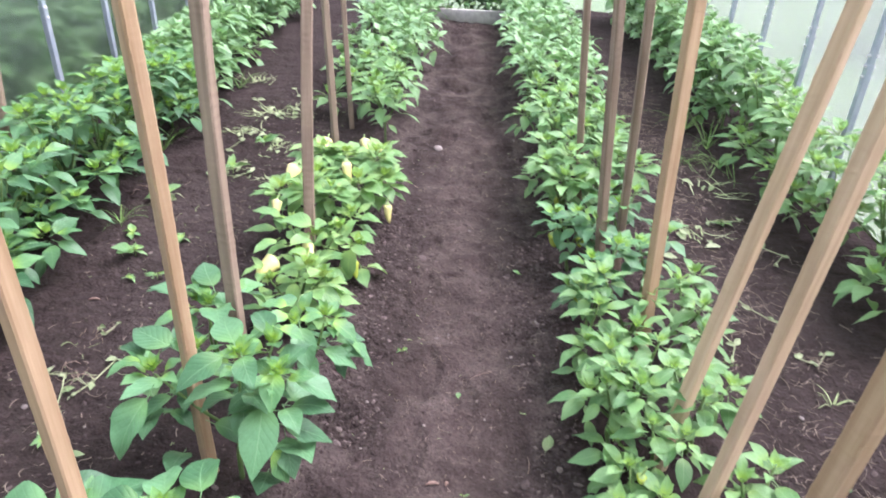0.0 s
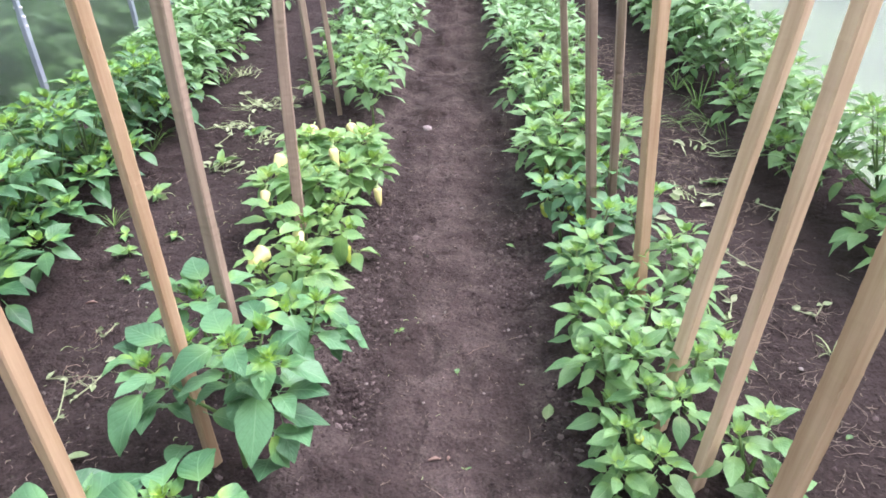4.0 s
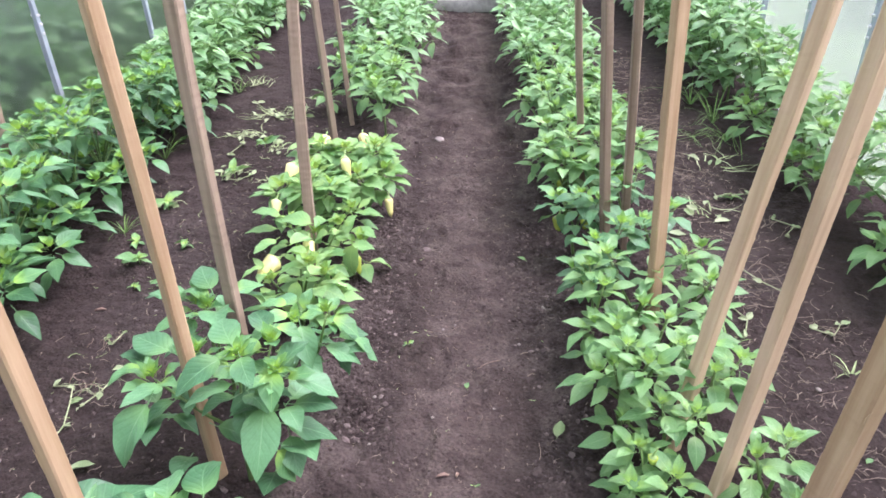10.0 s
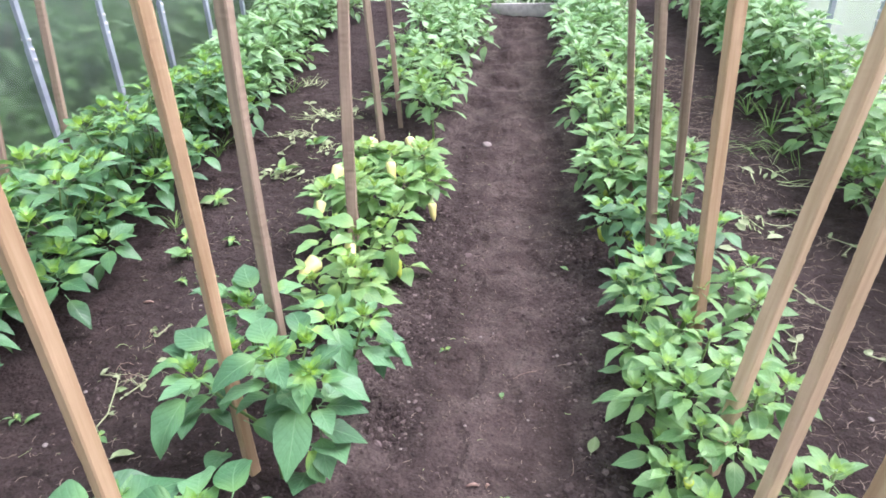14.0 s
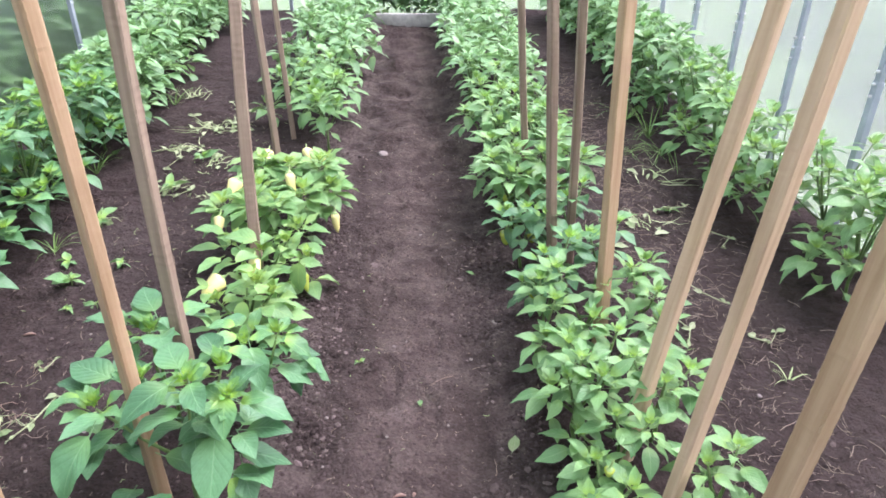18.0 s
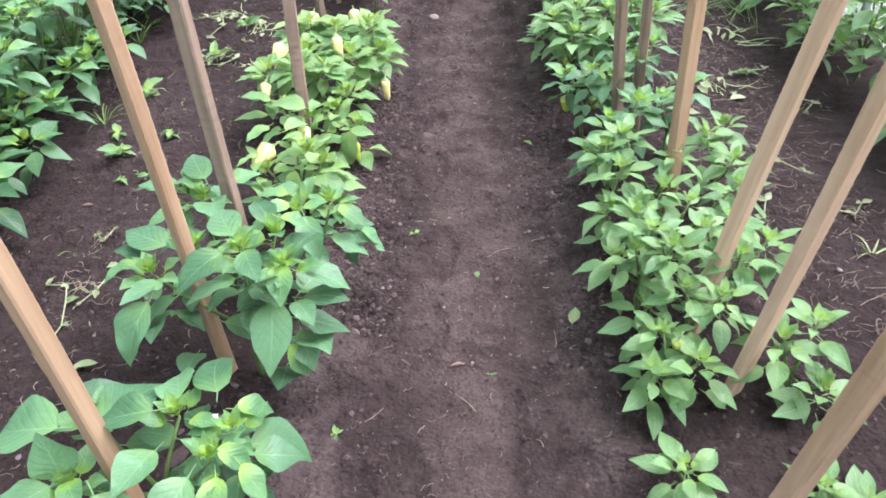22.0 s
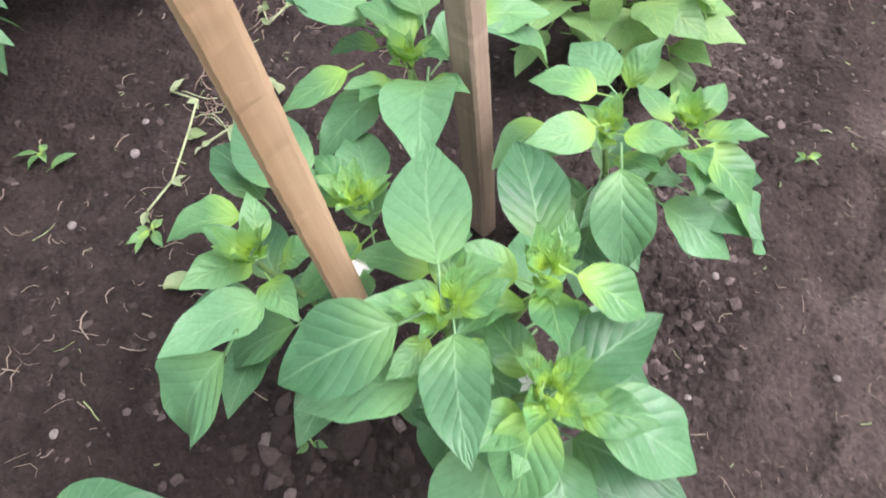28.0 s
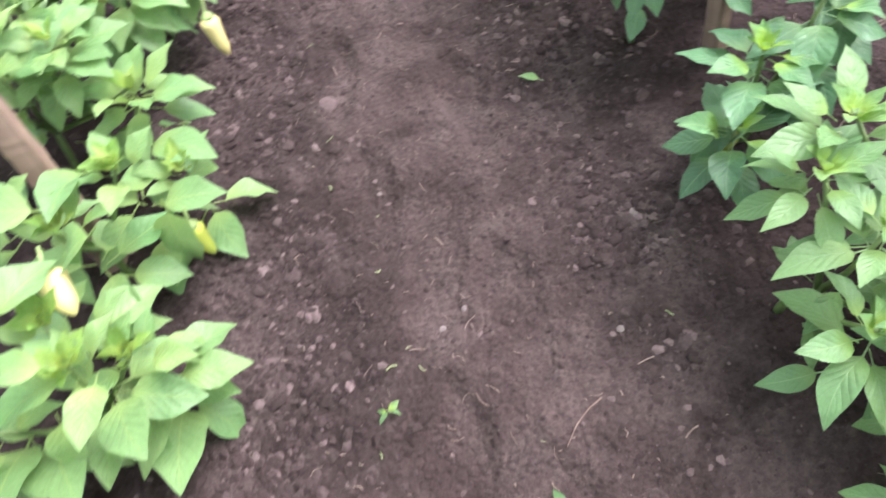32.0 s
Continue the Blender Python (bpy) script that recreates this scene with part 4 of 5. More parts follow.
shoot(plant_low, [
    (-0.389, 0.699, 0.330, -0.432, 0.605, 0.290),
    (-0.474, 0.670, 0.270, -0.411, 0.640, 0.240),
    (-0.301, 0.771, 0.290, -0.222, 0.795, 0.250),
    (-0.340, 0.699, 0.332, -0.322, 0.627, 0.285),
    (-0.304, 0.724, 0.330, -0.266, 0.697, 0.270),
    (-0.322, 0.806, 0.273, -0.233, 0.839, 0.169),
    (-0.343, 0.738, 0.358, -0.294, 0.735, 0.306),
    (-0.343, 0.732, 0.134, -0.303, 0.656, 0.163),
], seed=10, tuft=(-0.362, 0.739, 0.340), under=7, blades=BROAD_MESH)
shoot(plant_low, [
    (-0.345, 0.844, 0.330, -0.294, 0.875, 0.280),
], seed=11, tuft=(-0.341, 0.805, 0.330), under=7, blades=BROAD_MESH)
shoot(plant_low, [
    (-0.660, 0.795, 0.337, -0.793, 0.814, 0.294),
    (-0.684, 0.855, 0.300, -0.609, 0.930, 0.290),
    (-0.579, 0.802, 0.357, -0.520, 0.912, 0.313),
], seed=12, tuft=(-0.614, 0.829, 0.340), under=4, blades=BROAD_MESH)
for spot in ((-0.386, 0.833, 0.318), (-0.66, 0.84, 0.3)):
    flower(plant_low, Vector(spot) - plant_low.matrix_basis.translation)


# ---------------------------------------------------------------- the rows
def tips_round(rng, count, spread, height, skirt=0):
    """Shoot tips in a ring, with a skirt of lower side shoots."""
    out = []
    turn = rng.uniform(0, 6.28)
    for k in range(count):
        a = turn + 2 * math.pi * k / count + rng.uniform(-0.4, 0.4)
        d = spread * rng.uniform(0.4, 1.0)
        out.append((d * math.cos(a), d * math.sin(a), height * rng.uniform(0.78, 1.08)))
    for k in range(skirt):
        a = turn + 0.5 + 2 * math.pi * k / skirt + rng.uniform(-0.4, 0.4)
        d = spread * rng.uniform(0.9, 1.25)
        out.append((d * math.cos(a), d * math.sin(a), height * rng.uniform(0.38, 0.62)))
    return out


def row_plant(seed, x, y, count, spread, height, size, kind, label, group, dense=1.0, joined=False, skirt=0):
    return pepper_plant(seed, x, y, tips_round(random.Random(seed + 500), count, spread, height, skirt), size, kind, label, group, dense, joined)


INNER_L, INNER_R, OUTER_L, OUTER_R = "pepper plants of the inner row", "pepper plants along the path", "pepper plants by the wall", "pepper plants of the outer bed"
LIME = "pale yellow-green pepper plant bearing light fruit"
MIDL = "bushy green pepper plant in the bed beside the path"
OUTL = "tall leafy green pepper plant by the greenhouse wall"

row_plant(21, -0.71, 0.43, 2, 0.05, 0.17, 0.09, "deep", DEEP, INNER_L)
lime_a = bare_plant(-0.45, 1.84, [(-0.40, 1.84, 0.30), (-0.53, 1.81, 0.26), (-0.36, 1.87, 0.24), (-0.45, 1.93, 0.29)], LIME, 31)
shoot(lime_a, [
    (-0.523, 1.810, 0.188, -0.520, 1.687, 0.236),
    (-0.500, 1.816, 0.165, -0.433, 1.710, 0.220),
    (-0.435, 1.795, 0.255, -0.445, 1.768, 0.188),
    (-0.386, 1.821, 0.218, -0.345, 1.736, 0.234),
    (-0.361, 1.845, 0.090, -0.350, 1.721, 0.134),
    (-0.346, 1.876, 0.088, -0.278, 1.846, 0.098),
    (-0.363, 1.802, 0.311, -0.366, 1.728, 0.327),
    (-0.415, 1.828, 0.297, -0.488, 1.798, 0.282),
    (-0.527, 1.807, 0.275, -0.532, 1.727, 0.293),
], "lime", 31, (-0.40, 1.84, 0.31))
shoot(lime_a, [
    (-0.536, 1.783, 0.321, -0.588, 1.744, 0.305),
    (-0.559, 1.842, 0.275, -0.591, 1.856, 0.307),
    (-0.393, 1.848, 0.289, -0.403, 1.875, 0.330),
    (-0.383, 1.903, 0.277, -0.335, 1.929, 0.294),
    (-0.377, 1.879, 0.253, -0.347, 1.912, 0.268),
    (-0.397, 1.816, 0.354, -0.462, 1.826, 0.345),
    (-0.345, 1.895, 0.189, -0.296, 1.898, 0.133),
    (-0.529, 1.921, 0.343, -0.577, 1.847, 0.333),
    (-0.479, 1.919, 0.326, -0.426, 1.991, 0.304),
], "lime", 32, (-0.36, 1.87, 0.25))
shoot(lime_a, [], "lime", 33, (-0.53, 1.82, 0.25))
shoot(lime_a, [], "lime", 34, (-0.45, 1.93, 0.28))
lime_b = bare_plant(-0.43, 2.12, [(-0.36, 2.15, 0.28), (-0.55, 2.12, 0.31), (-0.43, 2.04, 0.3)], LIME, 32)
shoot(lime_b, [
    (-0.310, 2.090, 0.226, -0.312, 2.082, 0.114),
    (-0.362, 2.126, 0.128, -0.346, 2.041, 0.123),
    (-0.353, 2.270, 0.082, -0.265, 2.222, 0.146),
    (-0.340, 2.259, 0.204, -0.247, 2.199, 0.200),
    (-0.600, 2.156, 0.261, -0.700, 2.112, 0.264),
    (-0.578, 2.149, 0.319, -0.667, 2.132, 0.339),
    (-0.442, 2.064, 0.330, -0.552, 2.085, 0.330),
    (-0.396, 2.142, 0.296, -0.420, 2.046, 0.324),
    (-0.369, 2.002, 0.325, -0.440, 2.014, 0.246),
], "lime", 35, (-0.36, 2.15, 0.29))
shoot(lime_b, [], "lime", 36, (-0.53, 2.13, 0.31))
shoot(lime_b, [], "lime", 37, (-0.43, 2.06, 0.3))
shoot(lime_b, [], "lime", 38, (-0.30, 2.2, 0.2))
lime_c = pepper_plant(33, -0.55, 2.37, [(0.02, 0.0, 0.3), (-0.09, 0.02, 0.27), (0.11, 0.03, 0.28), (0.2, -0.03, 0.2), (0.02, 0.17, 0.28)], 0.1, "lime", LIME, INNER_L, 1.6)
lime_d = pepper_plant(34, -0.37, 2.79, [(0.05, 0.0, 0.3), (-0.09, 0.02, 0.28), (0.06, 0.12, 0.26), (0.1, -0.08, 0.22), (0.0, -0.2, 0.25)], 0.1, "lime", LIME, INNER_L, 1.75)
lime_e = pepper_plant(35, -0.58, 2.82, [(0.02, 0.0, 0.3), (-0.05, 0.08, 0.26), (0.0, -0.17, 0.27)], 0.1, "lime", LIME, INNER_L, 1.5)
PALE = "pale creamy yellow pepper fruit"
for plant, x, y, z, length, width, tilt, turn in (
    (lime_a, -0.528, 1.91, 0.275, 0.095, 0.062, -74, -38), (lime_a, -0.44, 1.99, 0.3, 0.07, 0.042, -60, 15),
    (lime_c, -0.627, 2.28, 0.32, 0.06, 0.04, -50, 0), (lime_c, -0.636, 2.61, 0.33, 0.1, 0.062, -55, -20),
    (lime_d, -0.43, 2.66, 0.345, 0.12, 0.044, -22, 10), (lime_e, -0.578, 2.96, 0.325, 0.08, 0.055, -62, 0),
    (lime_d, -0.405, 2.98, 0.325, 0.07, 0.05, -60, 20), (lime_d, -0.312, 2.9, 0.31, 0.055, 0.036, -40, 20),
    (lime_d, -0.235, 2.54, 0.21, 0.09, 0.036, -10, 0),
):
    pepper(plant, Vector((x, y, z)) - plant.matrix_basis.translation, length, width, PALE_PEPPER, PALE, tilt, turn)
pepper(lime_b, (0.13, -0.02, 0.13), 0.08, 0.032, GREEN_PEPPER, "yellow-green pepper fruit", -8, 0)

# inner left row beyond the gap
for n, (x, y) in enumerate([(-0.40, 3.66), (-0.46, 3.95), (-0.68, 4.15), (-0.47, 4.3)]):
    row_plant(40 + n, x, y, 3, 0.12, 0.36, 0.12, "mid", MIDL, INNER_L, 0.8, False, 0 if n == 0 else 1)
for n in range(16):
    rng = random.Random(700 + n)
    row_plant(60 + n, -0.60 + 0.13 * (-1) ** n + rng.uniform(-0.05, 0.05), 4.6 + 0.235 * n, 4, 0.16, 0.42, 0.13, "mid", MIDL, INNER_L, 0.85, True, 1)

# inner right row, two abreast
right_plants = {
    (0.55, 1.10): [(0.542, 1.169, 0.2), (0.605, 1.075, 0.2), (0.511, 1.082, 0.16)],
    (0.81, 1.09): [(0.863, 1.136, 0.26), (0.782, 1.104, 0.24), (0.87, 1.04, 0.15)],
    (0.55, 1.39): [(0.54, 1.39, 0.33), (0.499, 1.346, 0.3), (0.578, 1.319, 0.33), (0.48, 1.44, 0.2)],
    (0.75, 1.36): [(0.74, 1.314, 0.31), (0.827, 1.376, 0.3), (0.69, 1.43, 0.3)],
    (0.63, 1.22): [(0.6, 1.24, 0.27), (0.67, 1.2, 0.28), (0.52, 1.25, 0.2)],
    (0.64, 1.56): [(0.54, 1.54, 0.27), (0.68, 1.55, 0.3), (0.78, 1.5, 0.28), (0.83, 1.62, 0.3)],
    (0.535, 0.85): [(0.535, 0.863, 0.12)],
    (0.80, 0.80): [(0.79, 0.82, 0.12), (0.87, 0.78, 0.11)],
    (0.50, 1.76): [(0.497, 1.807, 0.32), (0.533, 1.722, 0.3), (0.5, 1.64, 0.22), (0.56, 1.6, 0.25)],
    (0.66, 1.76): [(0.56, 1.86, 0.33), (0.694, 1.767, 0.32), (0.64, 1.66, 0.27)],
    (0.85, 1.82): [(0.873, 1.926, 0.32), (0.859, 1.751, 0.3), (0.8, 1.85, 0.33)],
    (0.59, 2.06): [(0.637, 2.052, 0.34), (0.55, 2.03, 0.29), (0.5, 1.97, 0.22)],
    (0.78, 2.14): [(0.72, 2.1, 0.33), (0.83, 2.2, 0.33)],
    (0.53, 2.36): [(0.536, 2.341, 0.32), (0.47, 2.42, 0.27), (0.6, 2.28, 0.32)],
    (0.73, 2.45): [(0.70, 2.4, 0.34), (0.78, 2.5, 0.35), (0.68, 2.56, 0.33)],
}
for n, ((x, y), tips) in enumerate(right_plants.items()):
    foot = Vector((x, y, low(x, y) - 0.004))
    rp = pepper_plant(100 + n, x, y, [Vector(t) - foot for t in tips], 0.08 if y < 1.0 else 0.087, "mid" if y < 1.95 else "deep", MIDL, INNER_R, 1.0)
    if n == 0:
        pepper(rp, (0.01, 0.02, 0.17), 0.03, 0.024, GREEN_PEPPER, "round yellow-green pepper fruit", 5, 0)
    if n == 13:
        pepper(rp, (-0.06, 0.09, 0.13), 0.07, 0.05, GREEN_PEPPER, "hanging yellow-green pepper fruit", 5, 0)
        pepper(rp, (0.04, 0.05, 0.15), 0.06, 0.042, GREEN_PEPPER, "hanging green pepper fruit", 5, 0)
    if n == 11:
        pepper(rp, (-0.07, -0.05, 0.1), 0.05, 0.042, GREEN_PEPPER, "hanging green pepper fruit", 5, 0)
right_near = [(0.51, 2.7), (0.72, 2.78), (0.50, 3.0), (0.72, 3.15), (0.53, 3.35), (0.72, 3.5), (0.51, 3.7), (0.74, 3.9), (0.53, 4.0)]
for n, (x, y) in enumerate(right_near):
    rp = row_plant(120 + n, x * 1.035, y, 4, 0.12, 0.36, 0.105, "mid", MIDL, INNER_R, 0.95, False, 1)
    if n == 0:
        pepper(rp, (-0.02, 0.06, 0.16), 0.06, 0.045, GREEN_PEPPER, "hanging green pepper fruit", 5, 0)
for n in range(30):
    rng = random.Random(800 + n)
    row_plant(140 + n, (0.5 if n % 2 else 0.76) + rng.uniform(-0.05, 0.05), 4.2 + 0.133 * n, 4, 0.13, 0.4, 0.12, "mid", MIDL, INNER_R, 0.8, True, 0)

# outer left row
for n in range(12):
    rng = random.Random(900 + n)
    # "dark": deep green plants whose lower leaves carry painted shade.
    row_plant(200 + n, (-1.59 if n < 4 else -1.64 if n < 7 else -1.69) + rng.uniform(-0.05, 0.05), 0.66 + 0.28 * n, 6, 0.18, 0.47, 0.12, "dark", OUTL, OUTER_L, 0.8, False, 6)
for n in range(16):
    rng = random.Random(930 + n)
    row_plant(220 + n, -1.78 + rng.uniform(-0.1, 0.08) - 0.03 * min(n, 8), 4.0 + 0.26 * n, 5, 0.19, 0.47, 0.135, "deep", OUTL, OUTER_L, 1.0, True, 5)
# outer right row
for n in range(6):
    rng = random.Random(950 + n)
    row_plant(250 + n, 1.73 + rng.uniform(-0.05, 0.04), 2.06 + 0.33 * n, 6, 0.15, 0.45, 0.11, "mid", OUTL, OUTER_R, 0.8, False, 5)
for n in range(18):
    rng = random.Random(970 + n)
    row_plant(270 + n, 1.77 + rng.uniform(-0.08, 0.02), 4.05 + 0.235 * n, 5, 0.17, 0.52, 0.13, "mid", OUTL, OUTER_R, 0.9, True, 4)
# plants before the end wall
for n in range(7):
    row_plant(300 + n, -0.5 + 0.22 * n, 8.2, 5, 0.13, 0.55, 0.13, "mid", "tall leafy plant before the end wall", "plants by the end wall", 1.0, True, 6)


# ---------------------------------------------------------------- shrubs outside
def shrub(seed, x, y, rx, ry, h, count=900):
    rng = random.Random(seed)
    thing = empty("shrub", (x, y, -0.06), "dense dark green shrub outside the greenhouse", "shrub", "shrubs outside")
    bm = bmesh.new()
    for _ in range(6):
        a = rng.uniform(0, 6.28)
        top = (0.6 * rx * math.cos(a), 0.6 * ry * math.sin(a), h * rng.uniform(0.6, 0.9))
        tube(bm, [(0, 0, 0), (top[0] * 0.3, top[1] * 0.3, h * 0.35), top], (0.03, 0.02, 0.008), 5)
    part("stems", bm, BARKWOOD, thing)
    items = []
    lumps = [(rng.uniform(-0.7, 0.7) * rx, rng.uniform(-0.8, 0.8) * ry, rng.uniform(0.03, 0.92) * h, rng.uniform(0.22, 0.46)) for _ in range(28)]
    for _ in range(count):
        lx, ly, lz, lr = rng.choice(lumps)
        d = Vector((rng.gauss(0, 1), rng.gauss(0, 1), rng.gauss(0, 1))).normalized()
        b = Vector((lx, ly, lz)) + d * lr * rng.uniform(0.7, 1.0)
        b.z = max(b.z, 0.05)
        items.append((rng.choice(NARROW_SHAPES), leaf_matrix(b, b + 0.14 * (d + Vector((rng.uniform(-0.6, 0.6), rng.uniform(-0.6, 0.6), rng.uniform(-0.6, 0.3)))).normalized(), rng.uniform(-1, 1))))
    massed(thing, items, HEDGE)
    return thing


for n in range(8):
    rng = random.Random(400 + n)
    shrub(400 + n, -3.15 + rng.uniform(-0.2, 0.1), 0.4 + 1.15 * n, 0.5, 0.8, rng.uniform(0.85, 1.25), 1500)
for n in range(3):
    shrub(420 + n, 3.6 + 0.3 * n, 2.2 + 2.6 * n, 0.6, 0.8, 0.75, 500)


# ---------------------------------------------------------------- weeds and litter
def ribbon(bm, points, width):
    """A bent blade, pointed at its end and slightly folded."""
    rows = []
    for n, p in enumerate(points):
        p = Vector(p)
        way = (Vector(points[min(n + 1, len(points) - 1)]) - Vector(points[max(n - 1, 0)])).normalized()
        side = way.cross(Vector((0, 0, 1)))
        side = side.normalized() if side.length > 0.05 else Vector((1, 0, 0))
        w = width / 2 * (1 - (n / (len(points) - 1)) ** 2 * 0.9)
        rows.append([bm.verts.new(p + side * w), bm.verts.new(p - Vector((0, 0, w * 0.5))), bm.verts.new(p - side * w)])
    for a, b in zip(rows, rows[1:]):
        bm.faces.new((a[0], a[1], b[1], b[0]))
        bm.faces.new((a[1], a[2], b[2], b[1]))
    return bm


def grass_tuft(seed, x, y, count, length, material=GRASS, label="tuft of green grass weed growing in the bed", flat=0.5):
    rng = random.Random(seed)
    thing = empty("grass_tuft", (x, y, low(x, y)), label, "weed", "weeds in the beds")
    for _ in range(count):
        a, l, f = rng.uniform(0, 6.28), length * rng.uniform(0.5, 1.1), flat * rng.uniform(0.5, 1.4)
        out = Vector((math.cos(a), math.sin(a), 0))
        root = out * rng.uniform(0, 0.012)
        pts = [root + out * (l * f * s) + Vector((0, 0, l * (s - f * 0.85 * s * s) + 0.002)) for s in (0, 0.25, 0.5, 0.75, 1.0)]
        for q in pts:
            q.z = max(q.z, 0.004)
        part("blade", ribbon(bmesh.new(), pts, rng.uniform(0.004, 0.007)), material, thing)
    return thing


def limp_grass(seed, x, y, count, length, lay):
    """Long soft grass blades fallen over and curling on the soil."""
    rng = random.Random(seed)
    z = low(x, y)
    thing = empty("grass_tuft", (x, y, z), "limp tuft of long green grass fallen over on the soil", "weed", "weeds in the beds")
    for _ in range(count):
        a, l, bend = radians(lay) + rng.gauss(0, 0.8), length * rng.uniform(0.5, 1.1), rng.gauss(0, 1.3)
        px, py = rng.uniform(-0.012, 0.012), rng.uniform(-0.012, 0.012)
        top = rng.uniform(0.1, 0.3) * l
        line = []
        for k in range(8):
            q = k / 7
            line.append((px, py, max(low(x + px, y + py) - z, -0.01) + 0.004 + top * math.sin(math.pi * min(1.0, q * 1.25)) * (1 - 0.4 * q)))
            a += bend * (0.05 + 0.3 * q * q)
            px, py = px + math.cos(a) * l / 7, py + math.sin(a) * l / 7
        part("blade", ribbon(bmesh.new(), line, rng.uniform(0.004, 0.007)), GRASS if rng.random() < 0.85 else WILT, thing)
    return thing


def seedling(seed, x, y, size, count=5, kind="mid", label="small green weed seedling on the soil", lift=0.5):
    rng = random.Random(seed)
    thing = empty("weed_seedling", (x, y, low(x, y)), label, "weed", "weeds in the beds")
    part("stem", tube(bmesh.new(), [(0, 0, -0.005), (0.003, 0, size * lift * 0.5), (0, 0.003, size * lift)], (0.0018, 0.0016, 0.0012), 5), STALK, thing)
    for k in range(count):
        a = 2.4 * k + rng.uniform(-0.9, 0.9)
        b = Vector((0.003 * math.cos(a), 0.003 * math.sin(a), size * lift * (0.6 + 0.4 * k / count)))
        t = b + size * rng.uniform(0.35, 1.1) * Vector((math.cos(a), math.sin(a), rng.uniform(-0.5, 0.6)))
        t.z = max(t.z, 0.004)
        put_leaf(thing, rng.choice((YOUNG_MESH if k % 2 else OLD_MESH)[kind]), leaf_matrix(b, t, rng.uniform(-0.8, 0.8)))
    return thing


def wilted_weed(seed, points, leaf=0.03, label="pulled weed lying wilted on the soil"):
    """A pulled weed: a limp pale stem along points with a few small leaves."""
    rng = random.Random(seed)
    x, y = points[0]
    z = low(x, y)
    thing = empty("wilted_weed", (x, y, z), label, "weed", "pulled weeds")
    line = [Vector((px - x, py - y, low(px, py) - z + rng.uniform(0.004, 0.018))) for px, py in points]
    part("stem", tube(bmesh.new(), line, [0.0022] * len(line), 5), WILTS, thing)
    for n, q in enumerate(line):
        for _ in range(2):
            a = rng.uniform(0, 6.28)
            t = q + leaf * rng.uniform(0.5, 1.2) * Vector((math.cos(a), math.sin(a), rng.uniform(-0.1, 0.4)))
            t.z = max(t.z, low(t.x + x, t.y + y) - z + 0.003)
            put_leaf(thing, rng.choice(WILT_MESH), leaf_matrix(q, t, rng.uniform(-0.8, 0.8)))
    return thing


WILTS = plain_material("limp_stem", (0.24, 0.32, 0.15), (0.4, 0.46, 0.26), 0.6, 40)
WILT_LEAF = leaf_material("limp_leaf", (0.2, 0.32, 0.13), (0.36, 0.45, 0.25), (0.4, 0.46, 0.26), (0.4, 0.46, 0.3))
WILT_MESH = [mesh_from("limp_leaf", *one, WILT_LEAF) for one in YOUNG_SHAPES]

seedling(1, -0.086, 1.786, 0.02, 4, lift=0.3)
seedling(2, -0.224, 1.009, 0.022, 5, label="tiny pale weed seedling beside the path")
seedling(3, -0.993, 1.243, 0.045, 6)
seedling(4, -1.045, 0.760, 0.045, 6)
seedling(5, -1.087, 3.560, 0.1, 6)
seedling(6, -1.108, 3.100, 0.1, 7)
seedling(7, -1.303, 2.730, 0.09, 6)
seedling(8, -1.083, 2.380, 0.05, 6)
seedling(9, -1.208, 2.226, 0.085, 7)
seedling(10, -0.585, 1.06, 0.035, 3)
seedling(11, 0.145, 1.2, 0.018, 3, lift=0.2)
seedling(12, -1.045, 2.060, 0.06, 5)
grass_tuft(1, -1.407, 2.507, 12, 0.16, flat=0.75)
grass_tuft(2, -1.571, 3.335, 14, 0.2, flat=0.7)
grass_tuft(3, -1.567, 4.600, 16, 0.25, flat=0.7)
limp_grass(4, -1.15, 0.72, 5, 0.24, -20)
limp_grass(5, -0.95, 0.6, 4, 0.2, 40)
limp_grass(11, -1.25, 0.85, 4, 0.2, -60)
grass_tuft(6, 1.50, 3.850, 22, 0.34, flat=0.7)
grass_tuft(7, 1.46, 4.2, 16, 0.34, flat=0.75)
limp_grass(8, 1.5, 3.6, 16, 0.32, 200)
limp_grass(12, 1.34, 3.65, 9, 0.3, 230)
grass_tuft(9, 1.275, 1.620, 6, 0.1, WILT, "tuft of wilted grass on the soil", 1.0)
grass_tuft(10, 0.949, 1.750, 8, 0.14, flat=0.7)
wilted_weed(1, [(-1.354, 4.320), (-1.149, 4.050), (-1.045, 4.020), (-0.961, 4.060)], 0.05)
wilted_weed(2, [(-1.254, 3.700), (-1.202, 3.560), (-1.254, 3.420)], 0.05)
wilted_weed(3, [(-1.149, 1.500), (-1.087, 1.500), (-1.055, 1.430), (-1.029, 1.340), (-1.024, 1.270)], 0.035, "limp pulled weed with a long pale stem on the soil")
wilted_weed(4, [(-1.024, 1.420), (-0.993, 1.480), (-0.961, 1.580)], 0.035)
wilted_weed(5, [(-1.108, 1.750), (-1.066, 1.710), (-1.045, 1.760)], 0.03)
wilted_weed(6, [(1.224, 2.840), (1.285, 2.820), (1.387, 2.880)], 0.05)
wilted_weed(7, [(1.244, 1.840), (1.306, 1.810), (1.346, 1.860)], 0.035)
wilted_weed(8, [(1.122, 2.200), (1.173, 2.100), (1.244, 2.050)], 0.03)
wilted_weed(9, [(1.020, 1.950), (1.051, 1.880), (1.020, 1.800)], 0.03)
wilted_weed(10, [(1.397, 2.600), (1.448, 2.520), (1.387, 2.450)], 0.03)
